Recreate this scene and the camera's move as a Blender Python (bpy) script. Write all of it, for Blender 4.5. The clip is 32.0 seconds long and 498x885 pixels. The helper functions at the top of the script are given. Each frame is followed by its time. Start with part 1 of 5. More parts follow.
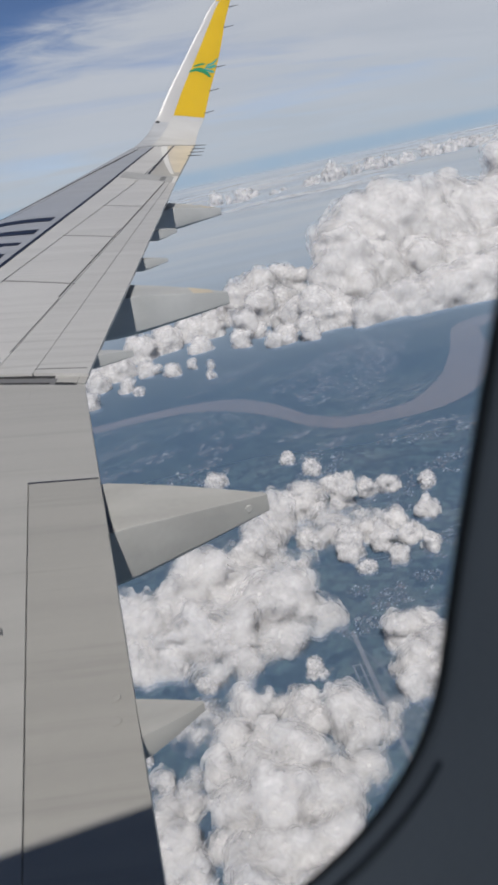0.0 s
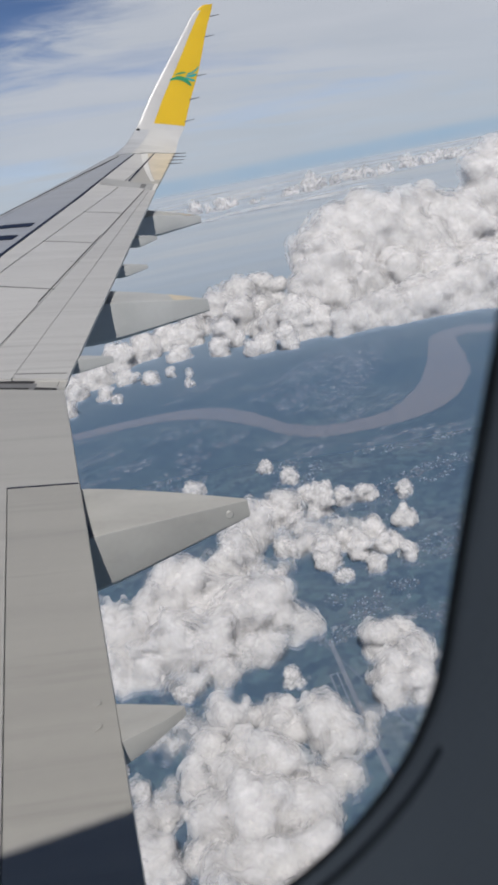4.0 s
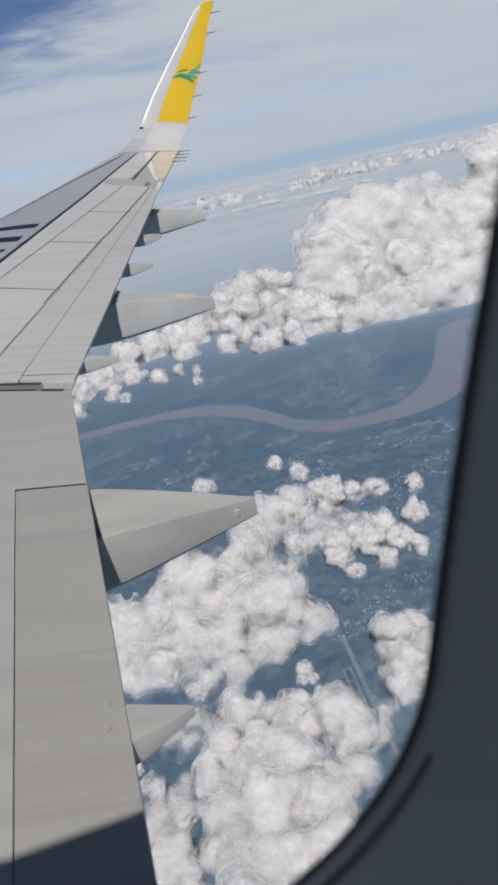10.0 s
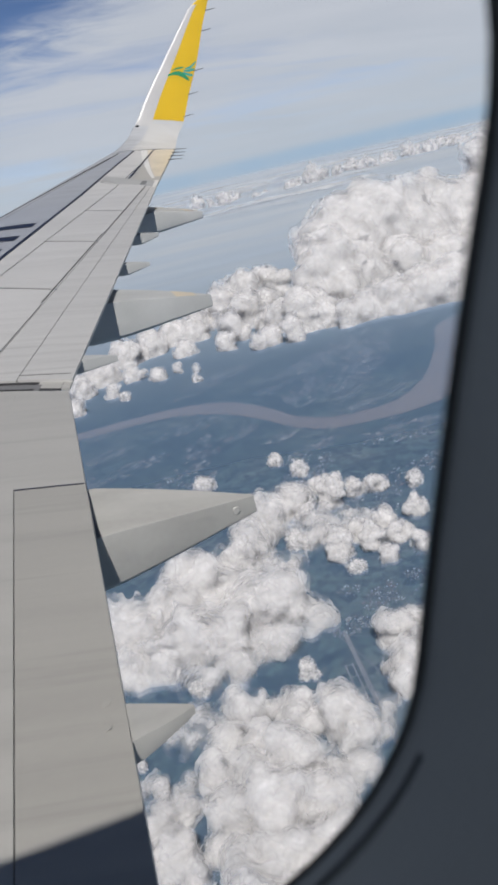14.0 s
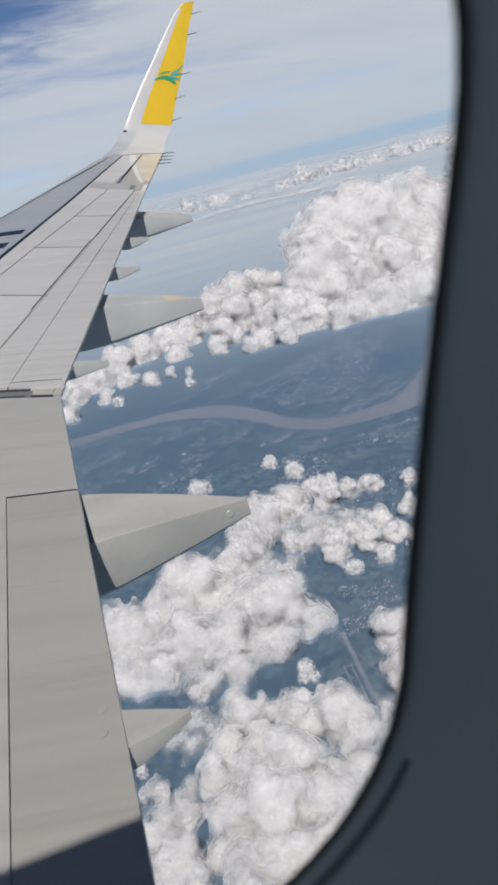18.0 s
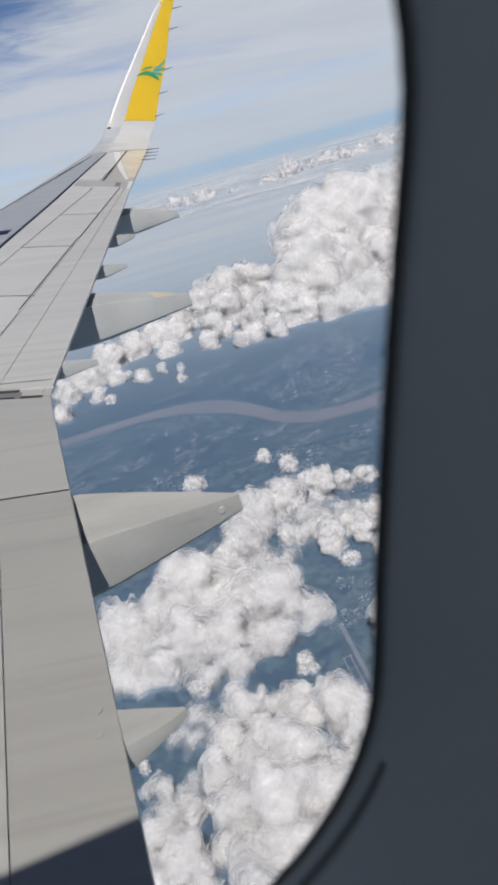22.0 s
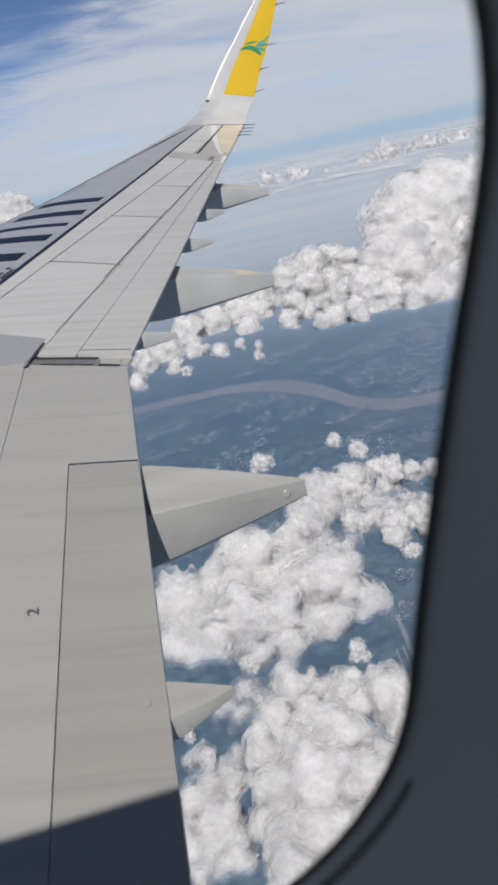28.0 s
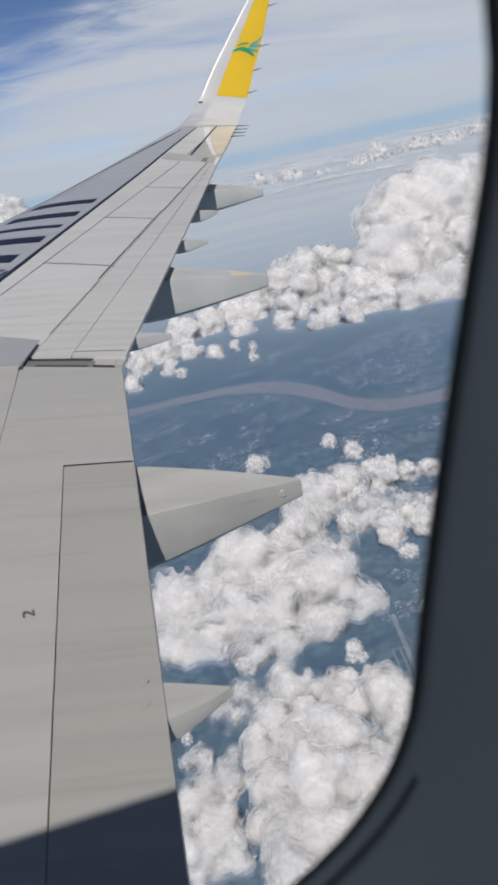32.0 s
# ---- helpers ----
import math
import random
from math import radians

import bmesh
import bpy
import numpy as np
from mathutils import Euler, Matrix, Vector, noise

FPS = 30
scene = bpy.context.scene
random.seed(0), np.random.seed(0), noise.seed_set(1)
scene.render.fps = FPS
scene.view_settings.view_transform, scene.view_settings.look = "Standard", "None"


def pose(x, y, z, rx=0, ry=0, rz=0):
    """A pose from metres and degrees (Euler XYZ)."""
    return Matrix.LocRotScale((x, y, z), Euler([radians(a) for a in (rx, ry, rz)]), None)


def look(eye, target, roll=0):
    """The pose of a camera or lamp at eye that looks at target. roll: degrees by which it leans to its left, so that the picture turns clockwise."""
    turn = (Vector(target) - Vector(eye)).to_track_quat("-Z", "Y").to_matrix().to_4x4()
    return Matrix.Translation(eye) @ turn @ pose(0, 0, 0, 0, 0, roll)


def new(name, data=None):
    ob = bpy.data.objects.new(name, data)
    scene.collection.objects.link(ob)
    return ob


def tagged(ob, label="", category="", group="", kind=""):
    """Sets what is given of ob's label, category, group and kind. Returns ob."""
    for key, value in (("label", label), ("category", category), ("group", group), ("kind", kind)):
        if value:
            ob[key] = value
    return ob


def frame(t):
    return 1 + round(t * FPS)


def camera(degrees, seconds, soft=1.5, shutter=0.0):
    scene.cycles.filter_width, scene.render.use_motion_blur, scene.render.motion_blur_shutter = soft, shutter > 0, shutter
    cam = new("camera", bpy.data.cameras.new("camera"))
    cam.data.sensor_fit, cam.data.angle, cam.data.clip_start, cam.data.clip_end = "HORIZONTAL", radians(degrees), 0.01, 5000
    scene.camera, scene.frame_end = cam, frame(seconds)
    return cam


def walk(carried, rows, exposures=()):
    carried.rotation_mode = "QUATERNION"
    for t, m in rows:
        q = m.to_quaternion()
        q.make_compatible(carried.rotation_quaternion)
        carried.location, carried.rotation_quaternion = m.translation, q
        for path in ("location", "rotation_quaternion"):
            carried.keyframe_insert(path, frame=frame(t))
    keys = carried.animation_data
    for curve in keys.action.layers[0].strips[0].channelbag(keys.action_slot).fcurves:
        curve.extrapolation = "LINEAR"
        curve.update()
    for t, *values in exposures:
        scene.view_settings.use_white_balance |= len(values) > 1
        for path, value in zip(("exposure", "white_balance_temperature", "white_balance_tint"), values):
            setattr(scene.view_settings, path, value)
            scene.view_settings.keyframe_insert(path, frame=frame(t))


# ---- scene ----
cam = camera(31.3, 32.0, soft=3.2)
scene.cycles.transparent_max_bounces = 64      # clouds are wrapped in several thin skins
ALT = 215.0          # eye height over the model landscape, in which the ground is drawn at a reduced scale
# seconds, eye offset from the seat position, camera turn in degrees
ROWS = [
    (0.0, -0.0282, 0.0059, 0.0035, 71.04, 11.61, -18.82),
    (0.5, -0.0315, 0.0062, 0.0013, 70.54, 12.07, -19.55),
    (1.0, -0.0347, 0.0066, -0.0009, 70.69, 12.20, -20.23),
    (1.5, -0.0380, 0.0069, -0.0030, 70.68, 12.19, -20.83),
    (2.0, -0.0413, 0.0073, -0.0052, 71.28, 11.83, -21.63),
    (2.5, -0.0445, 0.0076, -0.0074, 72.03, 11.37, -22.00),
    (3.0, -0.0432, 0.0078, -0.0068, 71.63, 11.35, -21.57),
    (3.5, -0.0419, 0.0081, -0.0061, 71.34, 11.08, -20.73),
    (5.5, -0.0367, 0.0089, -0.0036, 71.38, 11.00, -19.25),
    (6.0, -0.0354, 0.0091, -0.0030, 71.37, 11.24, -19.03),
    (6.5, -0.0347, 0.0084, -0.0025, 71.33, 11.33, -18.92),
    (7.0, -0.0340, 0.0076, -0.0019, 71.41, 11.47, -19.00),
    (7.5, -0.0334, 0.0069, -0.0014, 71.30, 11.73, -19.77),
    (8.0, -0.0327, 0.0062, -0.0008, 71.30, 11.70, -19.85),
    (8.5, -0.0320, 0.0054, -0.0003, 71.25, 11.73, -19.93),
    (9.0, -0.0313, 0.0047, 0.0003, 71.38, 11.96, -19.99),
    (9.5, -0.0306, 0.0040, 0.0008, 71.37, 11.82, -19.79),
    (10.0, -0.0299, 0.0032, 0.0013, 71.15, 11.95, -19.83),
    (10.5, -0.0289, 0.0035, 0.0011, 71.08, 12.01, -19.90),
    (11.0, -0.0278, 0.0038, 0.0008, 70.94, 12.08, -19.92),
    (11.5, -0.0268, 0.0040, 0.0006, 71.08, 12.13, -19.99),
    (12.0, -0.0258, 0.0043, 0.0003, 70.95, 12.28, -19.87),
    (12.5, -0.0247, 0.0046, 0.0001, 71.02, 12.23, -19.76),
    (13.0, -0.0237, 0.0048, -0.0002, 70.89, 12.42, -19.90),
    (13.5, -0.0231, 0.0054, -0.0011, 70.75, 12.53, -19.97),
    (14.0, -0.0224, 0.0060, -0.0021, 70.94, 12.57, -20.05),
    (14.5, -0.0218, 0.0066, -0.0031, 70.88, 12.69, -19.97),
    (16.5, -0.0193, 0.0090, -0.0070, 71.13, 13.20, -20.97),
    (17.0, -0.0186, 0.0095, -0.0079, 71.36, 13.06, -20.81),
    (17.5, -0.0162, 0.0098, -0.0071, 71.28, 13.33, -20.81),
    (18.0, -0.0138, 0.0100, -0.0062, 70.95, 13.49, -20.77),
    (18.5, -0.0115, 0.0102, -0.0053, 70.69, 13.76, -20.88),
    (19.0, -0.0091, 0.0104, -0.0045, 70.40, 13.82, -20.62),
    (19.5, -0.0067, 0.0106, -0.0036, 70.18, 13.95, -20.32),
    (20.0, -0.0043, 0.0109, -0.0027, 69.93, 14.05, -20.15),
    (20.5, -0.0034, 0.0103, -0.0032, 69.84, 14.33, -20.60),
    (21.0, -0.0025, 0.0098, -0.0036, 69.87, 14.49, -20.84),
    (21.5, -0.0016, 0.0093, -0.0041, 70.23, 14.55, -21.52),
    (22.0, -0.0007, 0.0088, -0.0045, 70.34, 14.82, -21.71),
    (22.5, 0.0003, 0.0083, -0.0050, 70.19, 14.82, -21.47),
    (23.0, 0.0012, 0.0078, -0.0054, 70.26, 15.17, -21.59),
    (23.5, 0.0023, 0.0037, -0.0008, 70.22, 15.30, -21.57),
    (24.0, 0.0034, -0.0003, 0.0039, 70.34, 15.32, -21.54),
    (24.5, 0.0045, -0.0043, 0.0086, 70.71, 15.20, -21.12),
    (25.0, 0.0057, -0.0083, 0.0132, 70.88, 14.26, -19.74),
    (25.5, 0.0057, -0.0069, 0.0131, 70.73, 13.13, -18.08),
    (26.0, 0.0057, -0.0055, 0.0129, 70.50, 12.16, -16.35),
    (26.5, 0.0057, -0.0040, 0.0127, 70.45, 11.85, -15.79),
    (28.5, 0.0058, 0.0017, 0.0121, 70.39, 11.63, -15.55),
    (29.0, 0.0058, 0.0031, 0.0119, 70.08, 11.63, -15.38),
    (29.5, 0.0056, 0.0038, 0.0108, 70.13, 11.67, -15.32),
    (30.0, 0.0053, 0.0046, 0.0097, 70.18, 11.51, -15.16),
    (30.5, 0.0051, 0.0053, 0.0085, 70.30, 11.62, -15.62),
    (31.0, 0.0048, 0.0061, 0.0074, 70.43, 12.06, -16.81),
    (31.5, 0.0045, 0.0068, 0.0062, 70.45, 11.90, -16.40),
    (32.0, 0.0043, 0.0076, 0.0051, 70.44, 11.92, -16.04),
]
cam.data.dof.use_dof = True              # sharp far off, soft at the window a hand's width away
cam.data.dof.focus_distance, cam.data.dof.aperture_fstop = 14.0, 14.0
walk(cam, [(t, pose(x, y, ALT + z, rx, ry, rz)) for t, x, y, z, rx, ry, rz in ROWS],
     ((0, -0.10, 6320, 10), (6, -0.05, 6320, 10), (13, 0.0, 6320, 10), (20, 0.07, 6320, 10), (26, 0.09, 6320, 10), (32, 0.03, 6320, 10)))

# ---- world and sun ----
SUN_DIR = Vector((-0.16, -0.62, 0.77)).normalized()      # towards the sun: over the other side of the aircraft
sun_data = bpy.data.lights.new("sun", "SUN")
sun_data.energy, sun_data.angle, sun_data.color = 4.0, radians(0.55), (1.0, 0.945, 0.87)
sun_ob = new("sun", sun_data)
sun_ob.matrix_world = look(SUN_DIR * 50 + Vector((0, 0, ALT)), (0, 0, ALT))

world = bpy.data.worlds.new("sky")
scene.world = world
world.use_nodes = True
wn, wl = world.node_tree.nodes, world.node_tree.links
wn.clear()


def wnode(kind, **kw):
    n = wn.new(kind)
    for k, v in kw.items():
        n.inputs[k].default_value = v
    return n


sky = wn.new("ShaderNodeTexSky")
sky.sky_type, sky.sun_disc = "NISHITA", False
sky.sun_elevation = math.asin(SUN_DIR.z)
sky.sun_rotation = math.atan2(SUN_DIR.x, SUN_DIR.y)
sky.altitude, sky.air_density, sky.dust_density = 11000, 1.0, 0.7
coord = wn.new("ShaderNodeTexCoord")
sep = wn.new("ShaderNodeSeparateXYZ")
wl.new(coord.outputs["Generated"], sep.inputs[0])
# high ice cloud: long streaks in the direction of the upper wind, seen on a flat layer overhead
den = wn.new("ShaderNodeMath")
den.operation = "ADD"
den.inputs[1].default_value = 0.16
wl.new(sep.outputs["Z"], den.inputs[0])
dvx, dvy = wn.new("ShaderNodeMath"), wn.new("ShaderNodeMath")
for n, ax in ((dvx, "X"), (dvy, "Y")):
    n.operation = "DIVIDE"
    wl.new(sep.outputs[ax], n.inputs[0])
    wl.new(den.outputs[0], n.inputs[1])
comb = wn.new("ShaderNodeCombineXYZ")
wl.new(dvx.outputs[0], comb.inputs[0])
wl.new(dvy.outputs[0], comb.inputs[1])
mapn = wn.new("ShaderNodeMapping")
mapn.inputs["Rotation"].default_value = (0, 0, radians(-24))
mapn.inputs["Scale"].default_value = (0.55, 1.5, 1.0)
wl.new(comb.outputs[0], mapn.inputs[0])
cn = wnode("ShaderNodeTexNoise", Scale=1.1, Detail=9.0, Roughness=0.56, Distortion=0.5)
wl.new(mapn.outputs[0], cn.inputs["Vector"])
cr = wn.new("ShaderNodeValToRGB")
cr.color_ramp.elements[0].position, cr.color_ramp.elements[0].color = 0.12, (0, 0, 0, 1)
cr.color_ramp.elements[1].position, cr.color_ramp.elements[1].color = 0.50, (1, 1, 1, 1)
wl.new(cn.outputs["Fac"], cr.inputs[0])
# the layer thins towards the forward, upper quarter
side = wn.new("ShaderNodeMapRange")
side.interpolation_type = "SMOOTHSTEP"
side.inputs["From Min"].default_value, side.inputs["From Max"].default_value = -0.30, -0.02
side.inputs["To Min"].default_value, side.inputs["To Max"].default_value = 0.0, 0.96
slope = wn.new("ShaderNodeMath")
slope.operation = "MULTIPLY_ADD"
slope.inputs[1].default_value = -2.2
wl.new(sep.outputs["Z"], slope.inputs[0])
wl.new(sep.outputs["X"], slope.inputs[2])
# torn, wispy rim
rimm = wn.new("ShaderNodeMapping")
rimm.inputs["Rotation"].default_value = (0, 0, radians(-24))
rimm.inputs["Scale"].default_value = (1.0, 2.0, 1.0)
wl.new(comb.outputs[0], rimm.inputs[0])
rimn = wnode("ShaderNodeTexNoise", Scale=1.7, Detail=8.0, Roughness=0.62, Distortion=0.8)
wl.new(rimm.outputs[0], rimn.inputs["Vector"])
torn = wn.new("ShaderNodeMath")
torn.operation = "MULTIPLY_ADD"
torn.inputs[1].default_value = 0.5
wl.new(rimn.outputs["Fac"], torn.inputs[0])
back = wn.new("ShaderNodeMath")
back.operation = "SUBTRACT"
back.inputs[1].default_value = 0.27
wl.new(slope.outputs[0], back.inputs[0])
wl.new(back.outputs[0], torn.inputs[2])
wl.new(torn.outputs[0], side.inputs["Value"])
cov = wn.new("ShaderNodeMath")
cov.operation = "MULTIPLY"
wl.new(cr.outputs[0], cov.inputs[0])
wl.new(side.outputs[0], cov.inputs[1])
skys = wn.new("ShaderNodeMix")
skys.data_type = "RGBA"
skys.blend_type = "MULTIPLY"
skys.inputs["Factor"].default_value = 1.0
wl.new(sky.outputs[0], skys.inputs["A"])
skys.inputs["B"].default_value = (0.10, 0.10, 0.10, 1)
mixc = wn.new("ShaderNodeMix")
mixc.data_type = "RGBA"
wl.new(cov.outputs[0], mixc.inputs["Factor"])
wl.new(skys.outputs["Result"], mixc.inputs["A"])
# thicker and thinner streaks within the layer
tone = wn.new("ShaderNodeValToRGB")
tone.color_ramp.elements[0].position, tone.color_ramp.elements[0].color = 0.28, (0.500, 0.530, 0.580, 1)
tone.color_ramp.elements[1].position, tone.color_ramp.elements[1].color = 0.72, (0.590, 0.605, 0.645, 1)
stm = wn.new("ShaderNodeMapping")
stm.inputs["Rotation"].default_value = (0, 0, radians(-17))
stm.inputs["Scale"].default_value = (0.45, 1.1, 1.0)
wl.new(comb.outputs[0], stm.inputs[0])
stn = wnode("ShaderNodeTexNoise", Scale=1.5, Detail=7.0, Roughness=0.55, Distortion=0.6)
wl.new(stm.outputs[0], stn.inputs["Vector"])
wl.new(stn.outputs["Fac"], tone.inputs[0])
wl.new(tone.outputs[0], mixc.inputs["B"])
# pale haze towards the horizon
hz = wn.new("ShaderNodeMapRange")
hz.interpolation_type = "SMOOTHSTEP"
hz.inputs["From Min"].default_value, hz.inputs["From Max"].default_value = -0.06, 0.10
hz.inputs["To Min"].default_value, hz.inputs["To Max"].default_value = 0.9, 0.0
wl.new(sep.outputs["Z"], hz.inputs["Value"])
mixh = wn.new("ShaderNodeMix")
mixh.data_type = "RGBA"
wl.new(hz.outputs[0], mixh.inputs["Factor"])
wl.new(mixc.outputs["Result"], mixh.inputs["A"])
mixh.inputs["B"].default_value = (0.475, 0.525, 0.585, 1)
# a strip of clear air low over the horizon, under the edge of the high cloud
strip_fade, strip_off, strip_noise, strip_mix = wn.new("ShaderNodeMapRange"), wn.new("ShaderNodeMath"), wnode("ShaderNodeTexNoise", Scale=9.0, Detail=4.0), wn.new("ShaderNodeMix")
strip_mid = wn.new("ShaderNodeMath")
strip_mid.operation, strip_mid.inputs[1].default_value = "ADD", 0.030
wl.new(sep.outputs["Z"], strip_mid.inputs[0])
strip_off.operation = "ABSOLUTE"
wl.new(strip_mid.outputs[0], strip_off.inputs[0])
strip_fade.interpolation_type = "SMOOTHSTEP"
strip_fade.inputs["From Min"].default_value, strip_fade.inputs["From Max"].default_value = 0.002, 0.013
strip_fade.inputs["To Min"].default_value, strip_fade.inputs["To Max"].default_value = 1.0, 0.0
wl.new(strip_off.outputs[0], strip_fade.inputs["Value"])
wl.new(coord.outputs["Generated"], strip_noise.inputs["Vector"])
strip_amount = wn.new("ShaderNodeMath")
strip_amount.operation = "MULTIPLY"
wl.new(strip_fade.outputs[0], strip_amount.inputs[0])
wl.new(strip_noise.outputs["Fac"], strip_amount.inputs[1])
strip_mix.data_type = "RGBA"
wl.new(strip_amount.outputs[0], strip_mix.inputs["Factor"])
wl.new(mixh.outputs["Result"], strip_mix.inputs["A"])
strip_mix.inputs["B"].default_value = (0.27, 0.44, 0.62, 1)
bg = wn.new("ShaderNodeBackground")
bg.inputs["Strength"].default_value = 1.0
wl.new(strip_mix.outputs["Result"], bg.inputs["Color"])
wout = wn.new("ShaderNodeOutputWorld")
wl.new(bg.outputs[0], wout.inputs[0])


# ---- materials ----
def material(name, base, rough=0.5, metal=0.0, var=0.08, scale=3.0, fine=40.0, bump=0.0, stretch=(1, 1, 1), second=None, spec=0.5, soot=0.0):
    """A painted or natural surface: two scales of tone variation, an optional second tone in stains, fine relief."""
    m = bpy.data.materials.new(name)
    m.use_nodes = True
    nt = m.node_tree
    N, L = nt.nodes, nt.links
    b = N["Principled BSDF"]
    b.inputs["Roughness"].default_value, b.inputs["Metallic"].default_value = rough, metal
    b.inputs["Specular IOR Level"].default_value = spec
    tc = N.new("ShaderNodeTexCoord")
    mp = N.new("ShaderNodeMapping")
    mp.vector_type = "TEXTURE"
    mp.inputs["Rotation"].default_value = (0, 0, radians(-8.5))
    mp.inputs["Scale"].default_value = tuple(1 / q for q in stretch)
    L.new(tc.outputs["Object"], mp.inputs[0])
    n1, n2 = N.new("ShaderNodeTexNoise"), N.new("ShaderNodeTexNoise")
    n1.inputs["Scale"].default_value, n1.inputs["Detail"].default_value = scale, 6
    n2.inputs["Scale"].default_value, n2.inputs["Detail"].default_value = fine, 3
    L.new(mp.outputs[0], n1.inputs["Vector"])
    L.new(tc.outputs["Object"], n2.inputs["Vector"])
    dark = second or tuple(c * (1 - 2.4 * var) for c in base)
    light = tuple(min(1, c * (1 + var)) for c in base)
    r = N.new("ShaderNodeValToRGB")
    r.color_ramp.elements[0].position, r.color_ramp.elements[0].color = 0.3, (*dark, 1)
    r.color_ramp.elements[1].position, r.color_ramp.elements[1].color = 0.62, (*light, 1)
    L.new(n1.outputs["Fac"], r.inputs[0])
    mx = N.new("ShaderNodeMix")
    mx.data_type, mx.blend_type = "RGBA", "MULTIPLY"
    mx.inputs["Factor"].default_value = 1.0
    r2 = N.new("ShaderNodeMapRange")
    r2.inputs["To Min"].default_value, r2.inputs["To Max"].default_value = 1 - var, 1 + var
    L.new(n2.outputs["Fac"], r2.inputs["Value"])
    L.new(r.outputs[0], mx.inputs["A"])
    L.new(r2.outputs[0], mx.inputs["B"])
    last = mx.outputs["Result"]
    if soot:                                         # fine dark trails drawn aft by the airstream
        mp3, n3, r3, m3 = N.new("ShaderNodeMapping"), N.new("ShaderNodeTexNoise"), N.new("ShaderNodeMapRange"), N.new("ShaderNodeMix")
        mp3.vector_type = "TEXTURE"
        mp3.inputs["Rotation"].default_value = (0, 0, radians(-8.5))
        mp3.inputs["Scale"].default_value = (2.0, 1 / 9.0, 1.0)
        n3.inputs["Scale"].default_value, n3.inputs["Detail"].default_value, n3.inputs["Roughness"].default_value = 1.3, 5, 0.6
        r3.inputs["From Min"].default_value, r3.inputs["From Max"].default_value = 0.56, 0.72
        r3.inputs["To Min"].default_value, r3.inputs["To Max"].default_value = 1.0, 1.0 - soot
        m3.data_type, m3.blend_type = "RGBA", "MULTIPLY"
        m3.inputs["Factor"].default_value = 1.0
        L.new(tc.outputs["Object"], mp3.inputs[0])
        L.new(mp3.outputs[0], n3.inputs["Vector"])
        L.new(n3.outputs["Fac"], r3.inputs["Value"])
        L.new(last, m3.inputs["A"])
        L.new(r3.outputs[0], m3.inputs["B"])
        last = m3.outputs["Result"]
    L.new(last, b.inputs["Base Color"])
    if bump:
        bp = N.new("ShaderNodeBump")
        bp.inputs["Strength"].default_value, bp.inputs["Distance"].default_value = bump, 0.01
        L.new(n2.outputs["Fac"], bp.inputs["Height"])
        L.new(bp.outputs[0], b.inputs["Normal"])
    return m


STREAK = (0.35, 5.0, 1.0)     # soot and oil run aft in the airstream
M_WING = material("wing_grey_paint", (0.405, 0.396, 0.376), 0.42, 0, 0.03, 1.1, 30, 0.02, STREAK, soot=0.11)
M_FLAP = material("flap_grey_paint", (0.366, 0.355, 0.331), 0.40, 0, 0.03, 1.2, 30, 0.02, STREAK, soot=0.14)
M_SPOIL = material("spoiler_grey_paint", (0.525, 0.518, 0.510), 0.42, 0, 0.035, 1.0, 25, 0.02, STREAK, soot=0.2)
M_FAIR2 = material("outer_fairing_paint", (0.455, 0.46, 0.455), 0.38, 0, 0.05, 2.5, 40, 0.02, (0.6, 3, 1))
# cream and pale tones that carry the tip fin's reflected light as colour
M_CREAM = material("cream_painted_reflection", (0.58, 0.51, 0.40), 0.36, 0, 0.06, 2, 30)
M_PALE = material("pale_painted_reflection", (0.66, 0.65, 0.63), 0.36, 0, 0.04, 2, 30)
M_LENS = material("smoked_lamp_glass", (0.05, 0.05, 0.055), 0.12, 0, 0.05, 5, 40)
M_RIVET = material("dull_rivet_heads", (0.31, 0.305, 0.29), 0.5, 0, 0.08, 4, 40)
M_OUTER = material("outer_flap_paint", (0.490, 0.484, 0.476), 0.42, 0, 0.04, 1.2, 30, 0.02, STREAK, soot=0.22)
M_SHROUD = material("blue_grey_shroud_paint", (0.31, 0.32, 0.34), 0.4, 0, 0.05, 1.5, 30)
M_BAND = material("dull_grey_band", (0.36, 0.36, 0.36), 0.55, 0, 0.06, 2, 30)
M_JOINT = material("dull_joint", (0.13, 0.13, 0.13), 0.6, 0, 0.1, 4, 40)
M_FORE = material("forward_wing_paint", (0.365, 0.378, 0.405), 0.36, 0.0, 0.04, 1.0, 25, 0.01, STREAK)
M_SLAT = material("bare_slat_metal", (0.5, 0.51, 0.53), 0.38, 0.25, 0.06, 2.0, 30, 0.01, STREAK)
M_GAP = material("joint_sealant", (0.035, 0.035, 0.037), 0.7, 0, 0.15, 5, 50)
M_FAIR = material("fairing_paint", (0.385, 0.381, 0.367), 0.40, 0, 0.06, 2.5, 40, 0.02, (0.6, 3, 1))
M_WHITE = material("white_gloss_paint", (0.52, 0.51, 0.505), 0.28, 0, 0.03, 2, 30)
M_YELLOW = material("yellow_gloss_paint", (0.7, 0.45, 0.02), 0.32, 0, 0.03, 2, 30)
M_GREEN = material("green_paint", (0.03, 0.26, 0.12), 0.35, 0, 0.04, 3, 30)
M_TEAL = material("teal_paint", (0.05, 0.34, 0.32), 0.35, 0, 0.04, 3, 30)
M_INK = material("dark_blue_marking", (0.012, 0.016, 0.035), 0.45, 0, 0.1, 3, 40)
M_STEEL = material("dull_steel", (0.22, 0.22, 0.22), 0.4, 0.8, 0.1, 5, 60)
